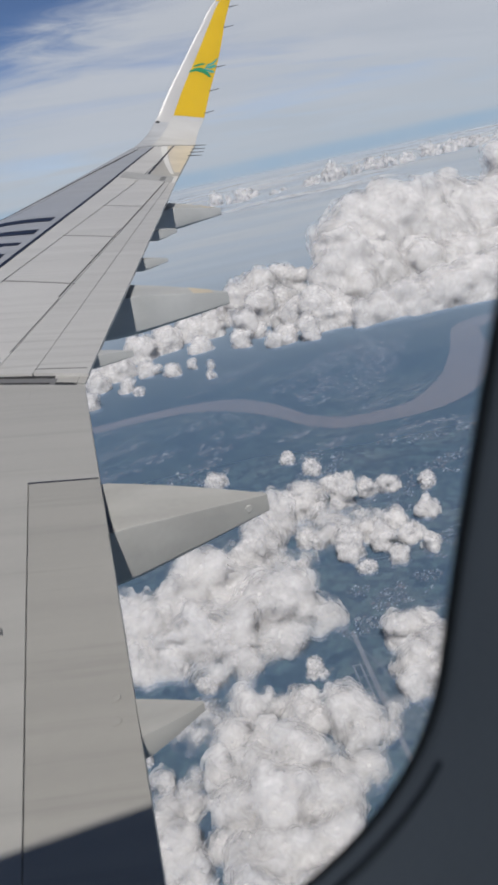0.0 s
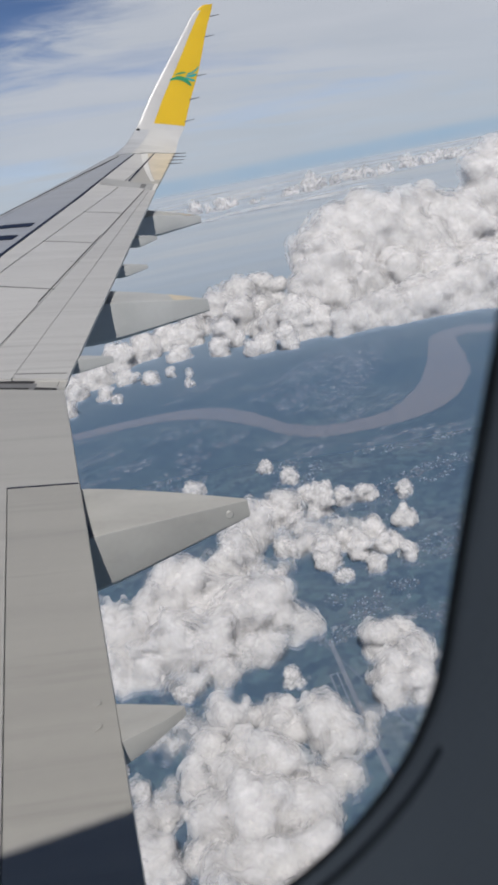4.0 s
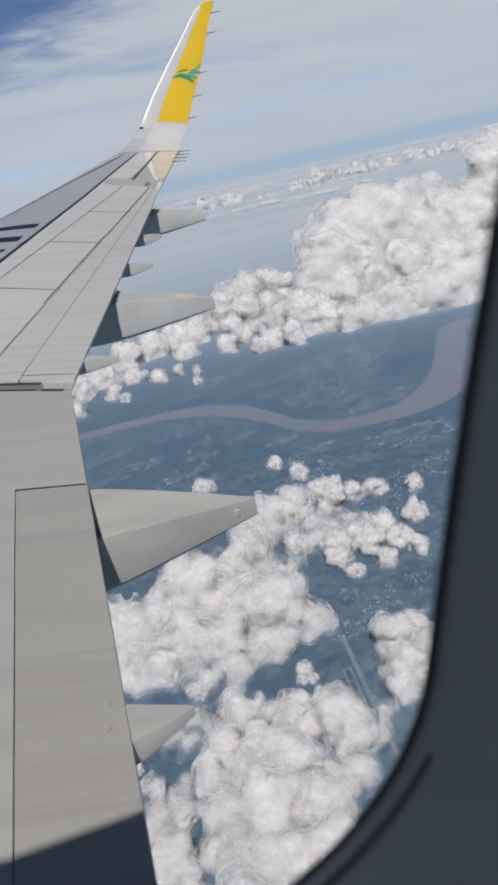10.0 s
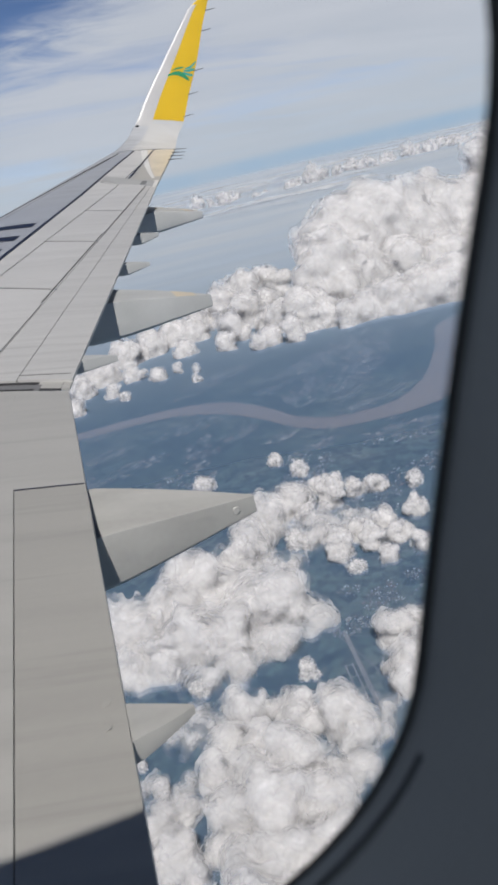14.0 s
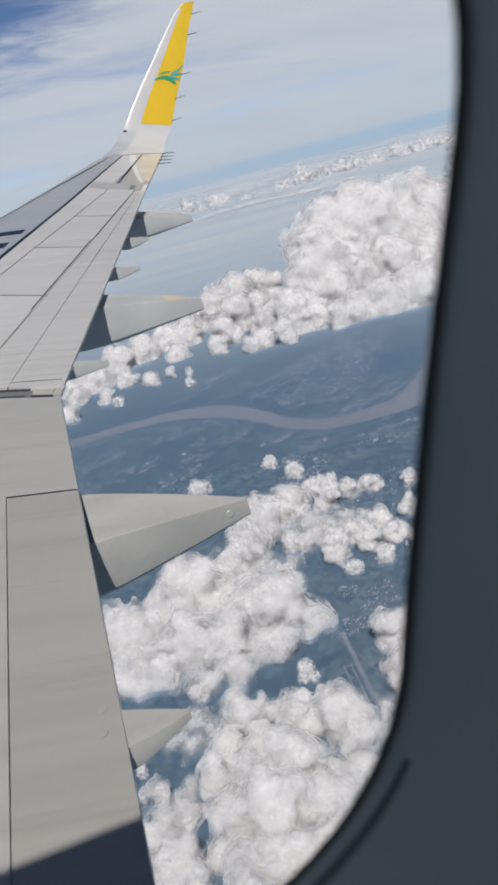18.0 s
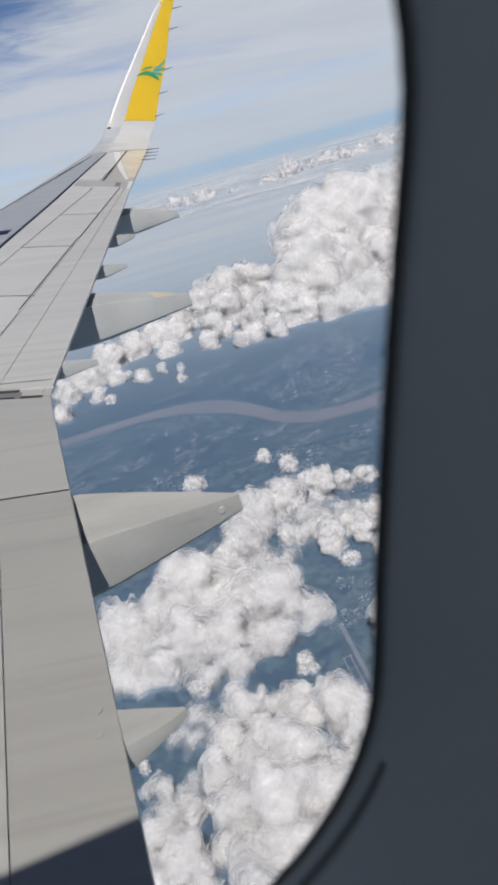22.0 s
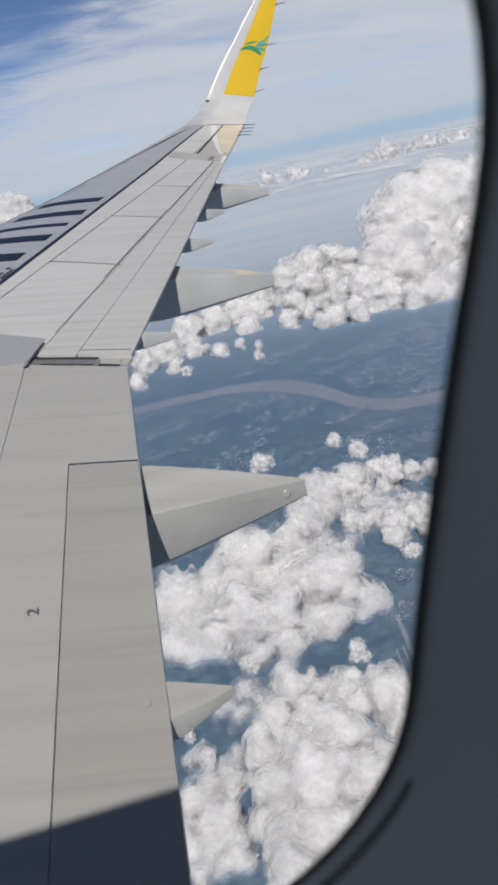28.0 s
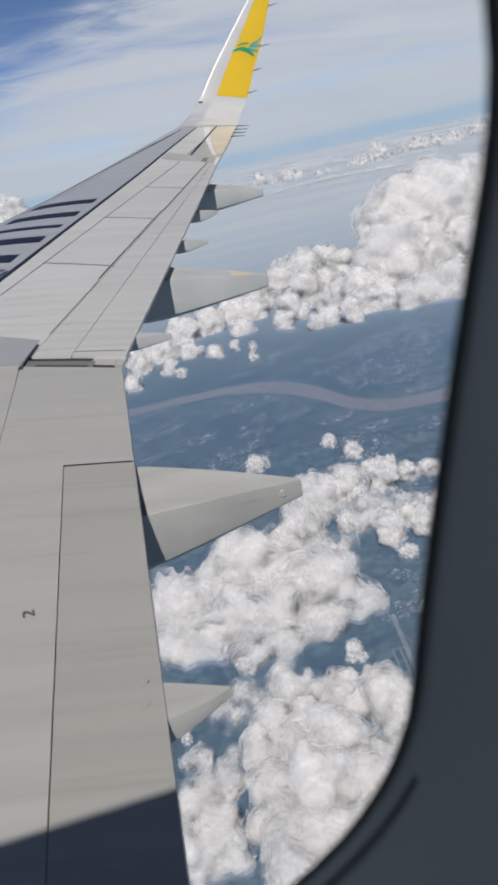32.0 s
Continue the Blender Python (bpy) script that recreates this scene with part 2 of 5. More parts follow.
M_DARK_FILL = material("dark_grey_fill", (0.16, 0.16, 0.165), 0.55, 0.1, 0.15, 4, 40)
M_SKIN = material("fuselage_white_paint", (0.5, 0.5, 0.5), 0.35, 0, 0.04, 1.5, 20)
M_LINING = material("cabin_lining_plastic", (0.268, 0.288, 0.325), 0.6, 0, 0.03, 6, 220, 0.12)
M_GROOVE_SHADE = material("painted_groove_shade", (0.13, 0.14, 0.155), 0.6, 0, 0.05, 6, 150)
M_SEAL = material("black_window_rubber", (0.026, 0.03, 0.035), 0.65, 0, 0.1, 8, 150, 0.05)


def glass(name):
    m = bpy.data.materials.new(name)
    m.use_nodes = True
    N, L = m.node_tree.nodes, m.node_tree.links
    N.clear()
    o, mx, tr, gl, fr = (N.new(k) for k in ("ShaderNodeOutputMaterial", "ShaderNodeMixShader", "ShaderNodeBsdfTransparent", "ShaderNodeBsdfGlossy", "ShaderNodeLayerWeight"))
    tr.inputs[0].default_value = (0.97, 0.975, 0.975, 1)
    gl.inputs["Roughness"].default_value = 0.03
    rg = N.new("ShaderNodeMapRange")
    rg.inputs["From Min"].default_value, rg.inputs["From Max"].default_value = 0.45, 1.0
    rg.inputs["To Min"].default_value, rg.inputs["To Max"].default_value = 0.012, 0.30
    L.new(fr.outputs["Facing"], rg.inputs["Value"])
    L.new(rg.outputs[0], mx.inputs[0])
    L.new(tr.outputs[0], mx.inputs[1])
    L.new(gl.outputs[0], mx.inputs[2])
    L.new(mx.outputs[0], o.inputs[0])
    return m


M_GLASS = glass("acrylic_window_pane")


def cloud_material(name):
    """Sunlit water cloud: bright scatter with light passing through; where its depth of droplets is small it can be seen through."""
    m = bpy.data.materials.new(name)
    m.use_nodes = True
    N, L = m.node_tree.nodes, m.node_tree.links
    N.clear()
    o, df, tl, mx = (N.new(k) for k in ("ShaderNodeOutputMaterial", "ShaderNodeBsdfDiffuse", "ShaderNodeBsdfTranslucent", "ShaderNodeMixShader"))
    df.inputs[0].default_value = (0.872, 0.862, 0.868, 1)
    tl.inputs[0].default_value = (0.95, 0.94, 0.945, 1)
    mx.inputs[0].default_value = 0.5
    tc, gm = N.new("ShaderNodeTexCoord"), N.new("ShaderNodeNewGeometry")
    # light is scattered on inside the cloud, so slopes shade less than a solid's would
    up, nz = N.new("ShaderNodeVectorMath"), N.new("ShaderNodeVectorMath")
    up.operation, nz.operation = "ADD", "NORMALIZE"
    up.inputs[1].default_value = (-0.15, -0.7, 1.05)
    L.new(gm.outputs["Normal"], up.inputs[0])
    L.new(up.outputs[0], nz.inputs[0])
    L.new(nz.outputs[0], df.inputs["Normal"])
    L.new(df.outputs[0], mx.inputs[1])
    L.new(tl.outputs[0], mx.inputs[2])
    at, n2, ml, ad, rg, tr, mt = (N.new(k) for k in ("ShaderNodeAttribute", "ShaderNodeTexNoise", "ShaderNodeMath", "ShaderNodeMath", "ShaderNodeMapRange", "ShaderNodeBsdfTransparent", "ShaderNodeMixShader"))
    at.attribute_name = "depth"
    n2.inputs["Scale"].default_value, n2.inputs["Detail"].default_value, n2.inputs["Roughness"].default_value = 1.3, 4, 0.42
    n2.inputs["Distortion"].default_value = 0.1
    L.new(tc.outputs["Object"], n2.inputs["Vector"])
    ml.operation = "MULTIPLY_ADD"
    ml.inputs[1].default_value, ml.inputs[2].default_value = 2.5, -1.25
    L.new(n2.outputs["Fac"], ml.inputs[0])
    ad.operation = "ADD"
    L.new(at.outputs["Fac"], ad.inputs[0])
    L.new(ml.outputs[0], ad.inputs[1])
    rg.interpolation_type = "SMOOTHSTEP"
    rg.inputs["From Min"].default_value, rg.inputs["From Max"].default_value = -0.25, 1.35
    L.new(ad.outputs[0], rg.inputs["Value"])
    L.new(rg.outputs[0], mt.inputs[0])
    L.new(tr.outputs[0], mt.inputs[1])
    L.new(mx.outputs[0], mt.inputs[2])
    L.new(mt.outputs[0], o.inputs[0])
    return m


M_CLOUD = cloud_material("cumulus")


def haze_material():
    """Sheet below the clouds painted with aerial haze, denser and paler towards the horizon."""
    m = bpy.data.materials.new("painted_haze")
    m.use_nodes = True
    N, L = m.node_tree.nodes, m.node_tree.links
    N.clear()
    o, tr, df, tl, mt, md = (N.new(k) for k in ("ShaderNodeOutputMaterial", "ShaderNodeBsdfTransparent", "ShaderNodeBsdfDiffuse", "ShaderNodeBsdfTranslucent", "ShaderNodeMixShader", "ShaderNodeMixShader"))
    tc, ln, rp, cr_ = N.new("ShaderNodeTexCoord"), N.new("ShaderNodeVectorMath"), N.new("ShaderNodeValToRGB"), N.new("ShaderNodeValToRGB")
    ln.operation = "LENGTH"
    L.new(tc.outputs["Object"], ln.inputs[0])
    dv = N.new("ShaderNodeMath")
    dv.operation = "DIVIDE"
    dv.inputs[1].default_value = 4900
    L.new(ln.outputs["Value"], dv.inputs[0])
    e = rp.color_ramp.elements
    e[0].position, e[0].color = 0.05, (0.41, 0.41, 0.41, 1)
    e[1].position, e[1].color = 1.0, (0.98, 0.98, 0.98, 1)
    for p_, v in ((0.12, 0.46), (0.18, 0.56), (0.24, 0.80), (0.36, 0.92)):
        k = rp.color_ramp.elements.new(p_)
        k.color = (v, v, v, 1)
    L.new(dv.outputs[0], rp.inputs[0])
    # distance haze put into the colour: blue near, pale far
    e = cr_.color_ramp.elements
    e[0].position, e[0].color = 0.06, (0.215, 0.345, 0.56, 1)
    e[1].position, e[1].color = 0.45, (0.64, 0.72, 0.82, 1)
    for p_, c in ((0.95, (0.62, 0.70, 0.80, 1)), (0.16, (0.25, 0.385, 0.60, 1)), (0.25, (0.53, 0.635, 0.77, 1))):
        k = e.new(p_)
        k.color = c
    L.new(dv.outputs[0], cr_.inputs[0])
    # faint long banks of thicker haze
    mp, hn, hr, hm = N.new("ShaderNodeMapping"), N.new("ShaderNodeTexNoise"), N.new("ShaderNodeMapRange"), N.new("ShaderNodeMath")
    mp.inputs["Scale"].default_value = (0.0012, 0.0022, 1)
    hn.inputs["Scale"].default_value, hn.inputs["Detail"].default_value = 1.0, 7
    hr.inputs["From Min"].default_value, hr.inputs["From Max"].default_value = 0.35, 0.65
    hr.inputs["To Min"].default_value, hr.inputs["To Max"].default_value = 0.96, 1.02
    hm.operation, hm.use_clamp = "MULTIPLY", True
    L.new(tc.outputs["Object"], mp.inputs[0])
    L.new(mp.outputs[0], hn.inputs["Vector"])
    L.new(hn.outputs["Fac"], hr.inputs["Value"])
    L.new(rp.outputs[0], hm.inputs[0])
    L.new(hr.outputs[0], hm.inputs[1])
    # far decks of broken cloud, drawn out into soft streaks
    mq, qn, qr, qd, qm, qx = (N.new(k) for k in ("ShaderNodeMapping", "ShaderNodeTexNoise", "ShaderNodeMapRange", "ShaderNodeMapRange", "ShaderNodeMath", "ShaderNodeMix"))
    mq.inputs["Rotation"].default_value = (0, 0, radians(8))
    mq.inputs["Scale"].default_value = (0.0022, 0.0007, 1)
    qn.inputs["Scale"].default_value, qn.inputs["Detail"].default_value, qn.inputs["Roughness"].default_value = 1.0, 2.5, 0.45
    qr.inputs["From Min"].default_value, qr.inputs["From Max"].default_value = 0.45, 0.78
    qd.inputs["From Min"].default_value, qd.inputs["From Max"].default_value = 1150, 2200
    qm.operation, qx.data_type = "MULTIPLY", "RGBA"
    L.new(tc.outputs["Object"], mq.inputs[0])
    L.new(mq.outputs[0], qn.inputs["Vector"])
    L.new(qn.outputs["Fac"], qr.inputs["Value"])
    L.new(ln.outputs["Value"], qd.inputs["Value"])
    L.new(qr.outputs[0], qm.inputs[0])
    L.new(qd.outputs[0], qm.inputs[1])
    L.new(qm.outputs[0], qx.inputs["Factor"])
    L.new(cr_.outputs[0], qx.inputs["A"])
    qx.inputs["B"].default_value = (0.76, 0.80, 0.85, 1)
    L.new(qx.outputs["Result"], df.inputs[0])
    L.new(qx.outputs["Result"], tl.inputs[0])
    md.inputs[0].default_value = 0.3
    L.new(df.outputs[0], md.inputs[1])
    L.new(tl.outputs[0], md.inputs[2])
    L.new(hm.outputs[0], mt.inputs[0])
    L.new(tr.outputs[0], mt.inputs[1])
    L.new(md.outputs[0], mt.inputs[2])
    L.new(mt.outputs[0], o.inputs[0])
    return m


def land_material():
    m = bpy.data.materials.new("farmland_and_scrub")
    m.use_nodes = True
    N, L = m.node_tree.nodes, m.node_tree.links
    b = N["Principled BSDF"]
    b.inputs["Roughness"].default_value = 0.95
    b.inputs["Specular IOR Level"].default_value = 0.1
    tc = N.new("ShaderNodeTexCoord")
    n1, n2, vo = N.new("ShaderNodeTexNoise"), N.new("ShaderNodeTexNoise"), N.new("ShaderNodeTexVoronoi")
    n1.inputs["Scale"].default_value, n1.inputs["Detail"].default_value = 0.012, 9
    n2.inputs["Scale"].default_value, n2.inputs["Detail"].default_value = 0.24, 7
    vo.inputs["Scale"].default_value = 0.17
    vo.inputs["Randomness"].default_value = 0.85
    for n in (n1, n2, vo):
        L.new(tc.outputs["Object"], n.inputs["Vector"])
    r1 = N.new("ShaderNodeValToRGB")
    e = r1.color_ramp.elements
    e[0].position, e[0].color = 0.33, (0.032, 0.052, 0.044, 1)
    e[1].position, e[1].color = 0.70, (0.155, 0.155, 0.115, 1)
    k = e.new(0.5)
    k.color = (0.062, 0.086, 0.066, 1)
    L.new(n1.outputs["Fac"], r1.inputs[0])
    hs = N.new("ShaderNodeMix")
    hs.data_type, hs.blend_type = "RGBA", "OVERLAY"
    hs.inputs["Factor"].default_value = 0.6
    sp = N.new("ShaderNodeSeparateColor")
    L.new(vo.outputs["Color"], sp.inputs[0])
    L.new(r1.outputs[0], hs.inputs["A"])
    L.new(sp.outputs[0], hs.inputs["B"])
    mx = N.new("ShaderNodeMix")
    mx.data_type, mx.blend_type = "RGBA", "MULTIPLY"
    mx.inputs["Factor"].default_value = 0.75
    r2 = N.new("ShaderNodeMapRange")
    r2.inputs["From Min"].default_value, r2.inputs["From Max"].default_value = 0.3, 0.7
    r2.inputs["To Min"].default_value, r2.inputs["To Max"].default_value = 0.6, 1.6
    L.new(n2.outputs["Fac"], r2.inputs["Value"])
    L.new(hs.outputs["Result"], mx.inputs["A"])
    L.new(r2.outputs[0], mx.inputs["B"])
    L.new(mx.outputs["Result"], b.inputs["Base Color"])
    return m


M_LAND = land_material()
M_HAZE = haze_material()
M_RIVER = material("silty_river_water", (0.38, 0.28, 0.21), 0.55, 0, 0.05, 0.01, 0.08, spec=0.25)
M_ROAD = material("pale_road", (0.20, 0.19, 0.17), 0.9, 0, 0.1, 0.1, 2)
M_RUNWAY = material("runway_concrete", (0.34, 0.30, 0.25), 0.9, 0, 0.08, 0.1, 2)


def house_material():
    m = bpy.data.materials.new("house_roofs")
    m.use_nodes = True
    N, L = m.node_tree.nodes, m.node_tree.links
    b = N["Principled BSDF"]
    b.inputs["Roughness"].default_value = 0.8
    g = N.new("ShaderNodeNewGeometry")
    r = N.new("ShaderNodeValToRGB")
    r.color_ramp.interpolation = "CONSTANT"
    e = r.color_ramp.elements
    e[0].position, e[0].color = 0.0, (0.20, 0.17, 0.15, 1)
    e[1].position, e[1].color = 0.78, (0.62, 0.60, 0.57, 1)
    for p_, c in ((0.25, (0.25, 0.18, 0.14)), (0.45, (0.30, 0.29, 0.27)), (0.65, (0.14, 0.16, 0.18)), (0.55, (0.46, 0.41, 0.35))):
        k = e.new(p_)
        k.color = (*c, 1)
    L.new(g.outputs["Random Per Island"], r.inputs[0])
    L.new(r.outputs[0], b.inputs["Base Color"])
    return m


M_HOUSE = house_material()
M_SHED = material("factory_roof_sheet", (0.42, 0.40, 0.36), 0.6, 0, 0.08, 0.3, 4)
M_SHED2 = material("blue_factory_roof", (0.16, 0.25, 0.38), 0.6, 0, 0.08, 0.3, 4)
M_BARE = material("bare_earth_yard", (0.33, 0.26, 0.18), 0.9, 0, 0.1, 0.2, 4)


# ---- small builders ----
def mesh_from(name, verts, faces, mat, smooth=False):
    me = bpy.data.meshes.new(name)
    me.from_pydata([tuple(map(float, v)) for v in verts], [], faces)
    me.update()
    me.materials.append(mat)
    if smooth:
        me.polygons.foreach_set("use_smooth", [True] * len(me.polygons))
    return me


def part(name, me, parent, label=""):
    ob = new(name, me)
    if parent:
        ob.parent = parent
    if label:
        ob["label"] = label
    return ob


def bevelled(ob, width, segs=2, angle=35):
    b = ob.modifiers.new("bevel", "BEVEL")
    b.width, b.segments, b.limit_method, b.angle_limit = width, segs, "ANGLE", radians(angle)
    return ob


def root(name, z=ALT):
    ob = new(name)
    ob.location = (0, 0, z)
    return ob


# ---- landscape ----
def disc(name, rings, zs, mat, seg=96, centre=(0, 0)):
    verts, faces = [], []
    for r, z in zip(rings, zs):
        for i in range(seg):
            a = 2 * math.pi * i / seg
            verts.append((centre[0] + r * math.cos(a), centre[1] + r * math.sin(a), z))
    for j in range(len(rings) - 1):
        for i in range(seg):
            k = (i + 1) % seg
            faces.append((j * seg + i, (j + 1) * seg + i, (j + 1) * seg + k, j * seg + k))
    return mesh_from(name, verts, faces, mat)


ground = tagged(part("ground", disc("ground", [0.01, 200, 600, 1500, 3000, 4960], [0] * 6, M_LAND), None), "hazy green lowland with fields, scrub and villages", "ground", kind="structure")
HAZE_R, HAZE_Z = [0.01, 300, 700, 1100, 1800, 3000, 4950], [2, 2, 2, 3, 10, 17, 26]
haze = tagged(part("haze_layer", disc("haze_layer", HAZE_R, HAZE_Z, M_HAZE, 96), None), "sheet painted with blue haze over the lowland", "haze", kind="structure")


def spline(pts, n):
    """Points along a smooth curve through pts."""
    P = [Vector(p) for p in pts]
    P = [P[0] * 2 - P[1]] + P + [P[-1] * 2 - P[-2]]
    out = []
    for i in range(1, len(P) - 2):
        for k in range(n):
            t = k / n
            a, b, c, d = P[i - 1], P[i], P[i + 1], P[i + 2]
            out.append(0.5 * ((2 * b) + (c - a) * t + (2 * a - 5 * b + 4 * c - d) * t * t + (3 * b - a - 3 * c + d) * t ** 3))
    out.append(P[-2])
    return out


def ribbon(name, left, right, z, mat):
    verts = [(p.x, p.y, z) for p in left] + [(p.x, p.y, z) for p in right]
    n = len(left)
    return mesh_from(name, verts, [(i, i + 1, n + i + 1, n + i) for i in range(n - 1)], mat)


far_bank = spline([(-160, 740), (-60, 770), (20, 790), (77, 783), (124, 776), (164, 764), (196, 738), (214, 692), (224, 640), (246, 608), (290, 600), (328, 625), (361, 662), (398, 716), (437, 774), (474, 782), (500, 754), (530, 690), (600, 640)], 8)
near_bank = spline([(-160, 700), (-60, 727), (20, 768), (70, 761), (115, 754), (154, 738), (183, 703), (202, 656), (213, 613), (238, 582), (296, 568), (342, 584), (388, 632), (420, 688), (446, 742), (470, 744), (494, 709), (520, 660), (590, 600)], 8)
for i, p in enumerate(far_bank):
    p += Vector((noise.noise((i * 0.6, 1, 0)), noise.noise((i * 0.6, 7, 0)))) * 3
for i, p in enumerate(near_bank):
    p += Vector((noise.noise((i * 0.6, 3, 0)), noise.noise((i * 0.6, 9, 0)))) * 3
tagged(part("river", ribbon("river", far_bank, near_bank, 0.15, M_RIVER), None), "wide winding river of brown silty water", "river", kind="structure")


def road(name, pts, width, z=0.12, mat=None):
    c = spline(pts, 6)
    le_, ri = [], []
    for i, p in enumerate(c):
        d = (c[min(i + 1, len(c) - 1)] - c[max(i - 1, 0)]).normalized()
        nrm = Vector((-d.y, d.x)) * width / 2
        le_.append(p + nrm)
        ri.append(p - nrm)
    return part(name, ribbon(name, le_, ri, z, mat or M_ROAD), None)


for pts, w in (([(60, 420), (120, 400), (190, 372), (300, 340)], 0.7), ([(98, 380), (112, 330), (116, 250), (120, 180)], 0.8), ([(110, 330), (150, 300), (230, 250)], 0.6),
               ([(60, 640), (160, 640), (240, 560), (360, 520)], 0.8), ([(230, 720), (300, 800), (420, 850)], 0.9), ([(120, 232), (160, 240), (205, 292), (260, 330)], 0.7), ([(20, 560), (90, 520), (160, 470), (200, 400)], 0.6)):
    tagged(road("road", pts, w), "narrow pale road across the fields", "road", kind="structure")

runway = tagged(road("runway", [(116, 330), (107, 288), (99, 250), (95, 228)], 2.0, 0.2, M_RUNWAY), "long pale concrete airport runway", "runway", kind="structure")
for off in (2.6, 5.6):
    tagged(road("taxiway", [(110.5 - off, 305 + 0.2 * off), (106.7 - off, 287 + 0.2 * off), (102.6 - off, 268 + 0.2 * off)], 0.7, 0.24, M_RUNWAY), "pale concrete taxiway beside the runway", "taxiway", kind="structure")
for k in range(5):
    a = Vector((109.9 - 1.75 * k, 304 - 8.6 * k))
    tagged(road("taxiway", [a, a + Vector((-2.9, 0.6)), a + Vector((-5.6, 1.2))], 0.6, 0.28, M_RUNWAY), "pale link between taxiway and runway", "taxiway", kind="structure")


CHANNEL = [((a + b) / 2, ((a - b).length / 2 + 2.5) ** 2) for a, b in zip(far_bank, near_bank)]      # no roofs stand in the river


def town(cx, cy, rx, ry, n, turn, seed):
    """A settlement of small roofs in crooked rows."""
    rnd = random.Random(seed)
    k_ = max(0.45, cy / 400 - 0.275)
    n = min(n, 0.2 / k_ ** 2 * math.pi * rx * ry)                 # gardens and lanes between the roofs
    verts, faces = [], []
    ct, st = math.cos(turn), math.sin(turn)
    for _ in range(int(1.4 * n)):
        r, a = math.sqrt(rnd.random()), rnd.random() * 2 * math.pi
        u, v = r * math.cos(a) * rx, r * math.sin(a) * ry
        if noise.noise((u * 0.09 + seed, v * 0.09, 0)) < -0.12:
            continue
        v = round(v / 1.5) * 1.5 + rnd.uniform(-0.25, 0.25)
        x, y = cx + u * ct - v * st, cy + u * st + v * ct
        if any((p.x - x) ** 2 + (p.y - y) ** 2 < r2 for p, r2 in CHANNEL):
            continue
        w, d, h = rnd.uniform(0.3, 0.7), rnd.uniform(0.25, 0.5), rnd.uniform(0.2, 0.4)
        w, d = w * k_, d * k_
        if rnd.random() < 0.03:
            w, d, h = w * 2.6, d * 2.2, h * 1.4
        b = len(verts)
        for sx, sy in ((-1, -1), (1, -1), (1, 1), (-1, 1)):
            px, py = sx * w / 1, sy * d / 1
            verts.append((x + px * ct - py * st, y + px * st + py * ct, 0))
        for sx, sy in ((-1, -1), (1, -1), (1, 1), (-1, 1)):
            px, py = sx * w, sy * d
            verts.append((x + px * ct - py * st, y + px * st + py * ct, h))
        for sx in (-1, 1):
            px = sx * w
            verts.append((x + px * ct, y + px * st, h * 1.5))
        faces += [(b, b + 1, b + 5, b + 4), (b + 1, b + 2, b + 6, b + 5), (b + 2, b + 3, b + 7, b + 6), (b + 3, b, b + 4, b + 7),
                  (b + 4, b + 5, b + 9, b + 8), (b + 6, b + 7, b + 8, b + 9), (b + 5, b + 6, b + 9), (b + 7, b + 4, b + 8)]
    ob = part("town", mesh_from("town", verts, faces, M_HOUSE), None)
    return tagged(ob, "scattered village of small grey and rust roofs", "town", kind="stuff")


TOWNS = [(150, 315, 26, 12, 900, 0.4), (185, 275, 30, 16, 1500, 0.5), (120, 332, 10, 8, 250, 0.2), (215, 380, 40, 14, 900, 0.3), (190, 430, 34, 10, 500, 0.9), (250, 470, 46, 16, 900, 0.2),
         (280, 540, 50, 9, 700, -0.2), (200, 560, 30, 9, 350, 0.5), (120, 600, 40, 12, 450, 0.7), (70, 640, 50, 14, 450, 0.2), (330, 720, 70, 16, 900, 0.9), (270, 760, 70, 16, 900, 0.7)]
TOWNS2 = [(210, 820, 60, 14, 500, 0.5), (430, 620, 80, 16, 700, 0.6), (130, 200, 22, 12, 500, 0.4), (60, 500, 40, 12, 350, 0.3), (150, 480, 30, 10, 300, 0.6), (350, 430, 50, 18, 800, 0.3), (240, 300, 40, 18, 900, 0.7)]
TOWNS3 = [(300, 690, 60, 20, 900, 0.8), (250, 690, 40, 20, 500, 0.9), (330, 800, 80, 18, 800, 0.6), (160, 700, 50, 14, 350, 0.3), (60, 690, 40, 12, 250, 0.2), (100, 560, 40, 12, 350, 0.5), (180, 520, 36, 14, 450, 0.7), (310, 600, 60, 10, 500, 0.7), (80, 440, 30, 10, 300, 0.2), (140, 290, 18, 9, 350, 0.6), (314, 753, 70, 20, 2600, 0.75), (362, 775, 60, 18, 2000, 0.8), (256, 700, 40, 10, 900, 0.8), (139, 644, 30, 8, 600, 0.9), (194, 601, 14, 8, 350, 0.2), (214, 562, 14, 8, 350, 0.3), (275, 523, 40, 10, 1200, -0.2), (260, 610, 30, 10, 500, 0.4), (170, 640, 40, 9, 500, 0.3), (90, 760, 60, 16, 600, 0.4)]
TOWNS4 = [(153, 347, 22, 10, 600, 0.3), (131, 359, 10, 6, 200, 0.5), (333, 747, 34, 12, 700, 0.8), (338, 802, 44, 12, 700, 0.7), (244, 693, 26, 9, 500, 0.6), (253, 546, 24, 7, 400, 0.4), (274, 647, 22, 7, 400, 0.6), (304, 625, 20, 8, 400, 0.7), (195, 602, 14, 6, 300, 0.3)]
for i, (cx, cy, rx, ry, n, tn) in enumerate(TOWNS + TOWNS2 + TOWNS3 + TOWNS4):
    town(cx, cy, rx, ry, n, tn, i + 1)


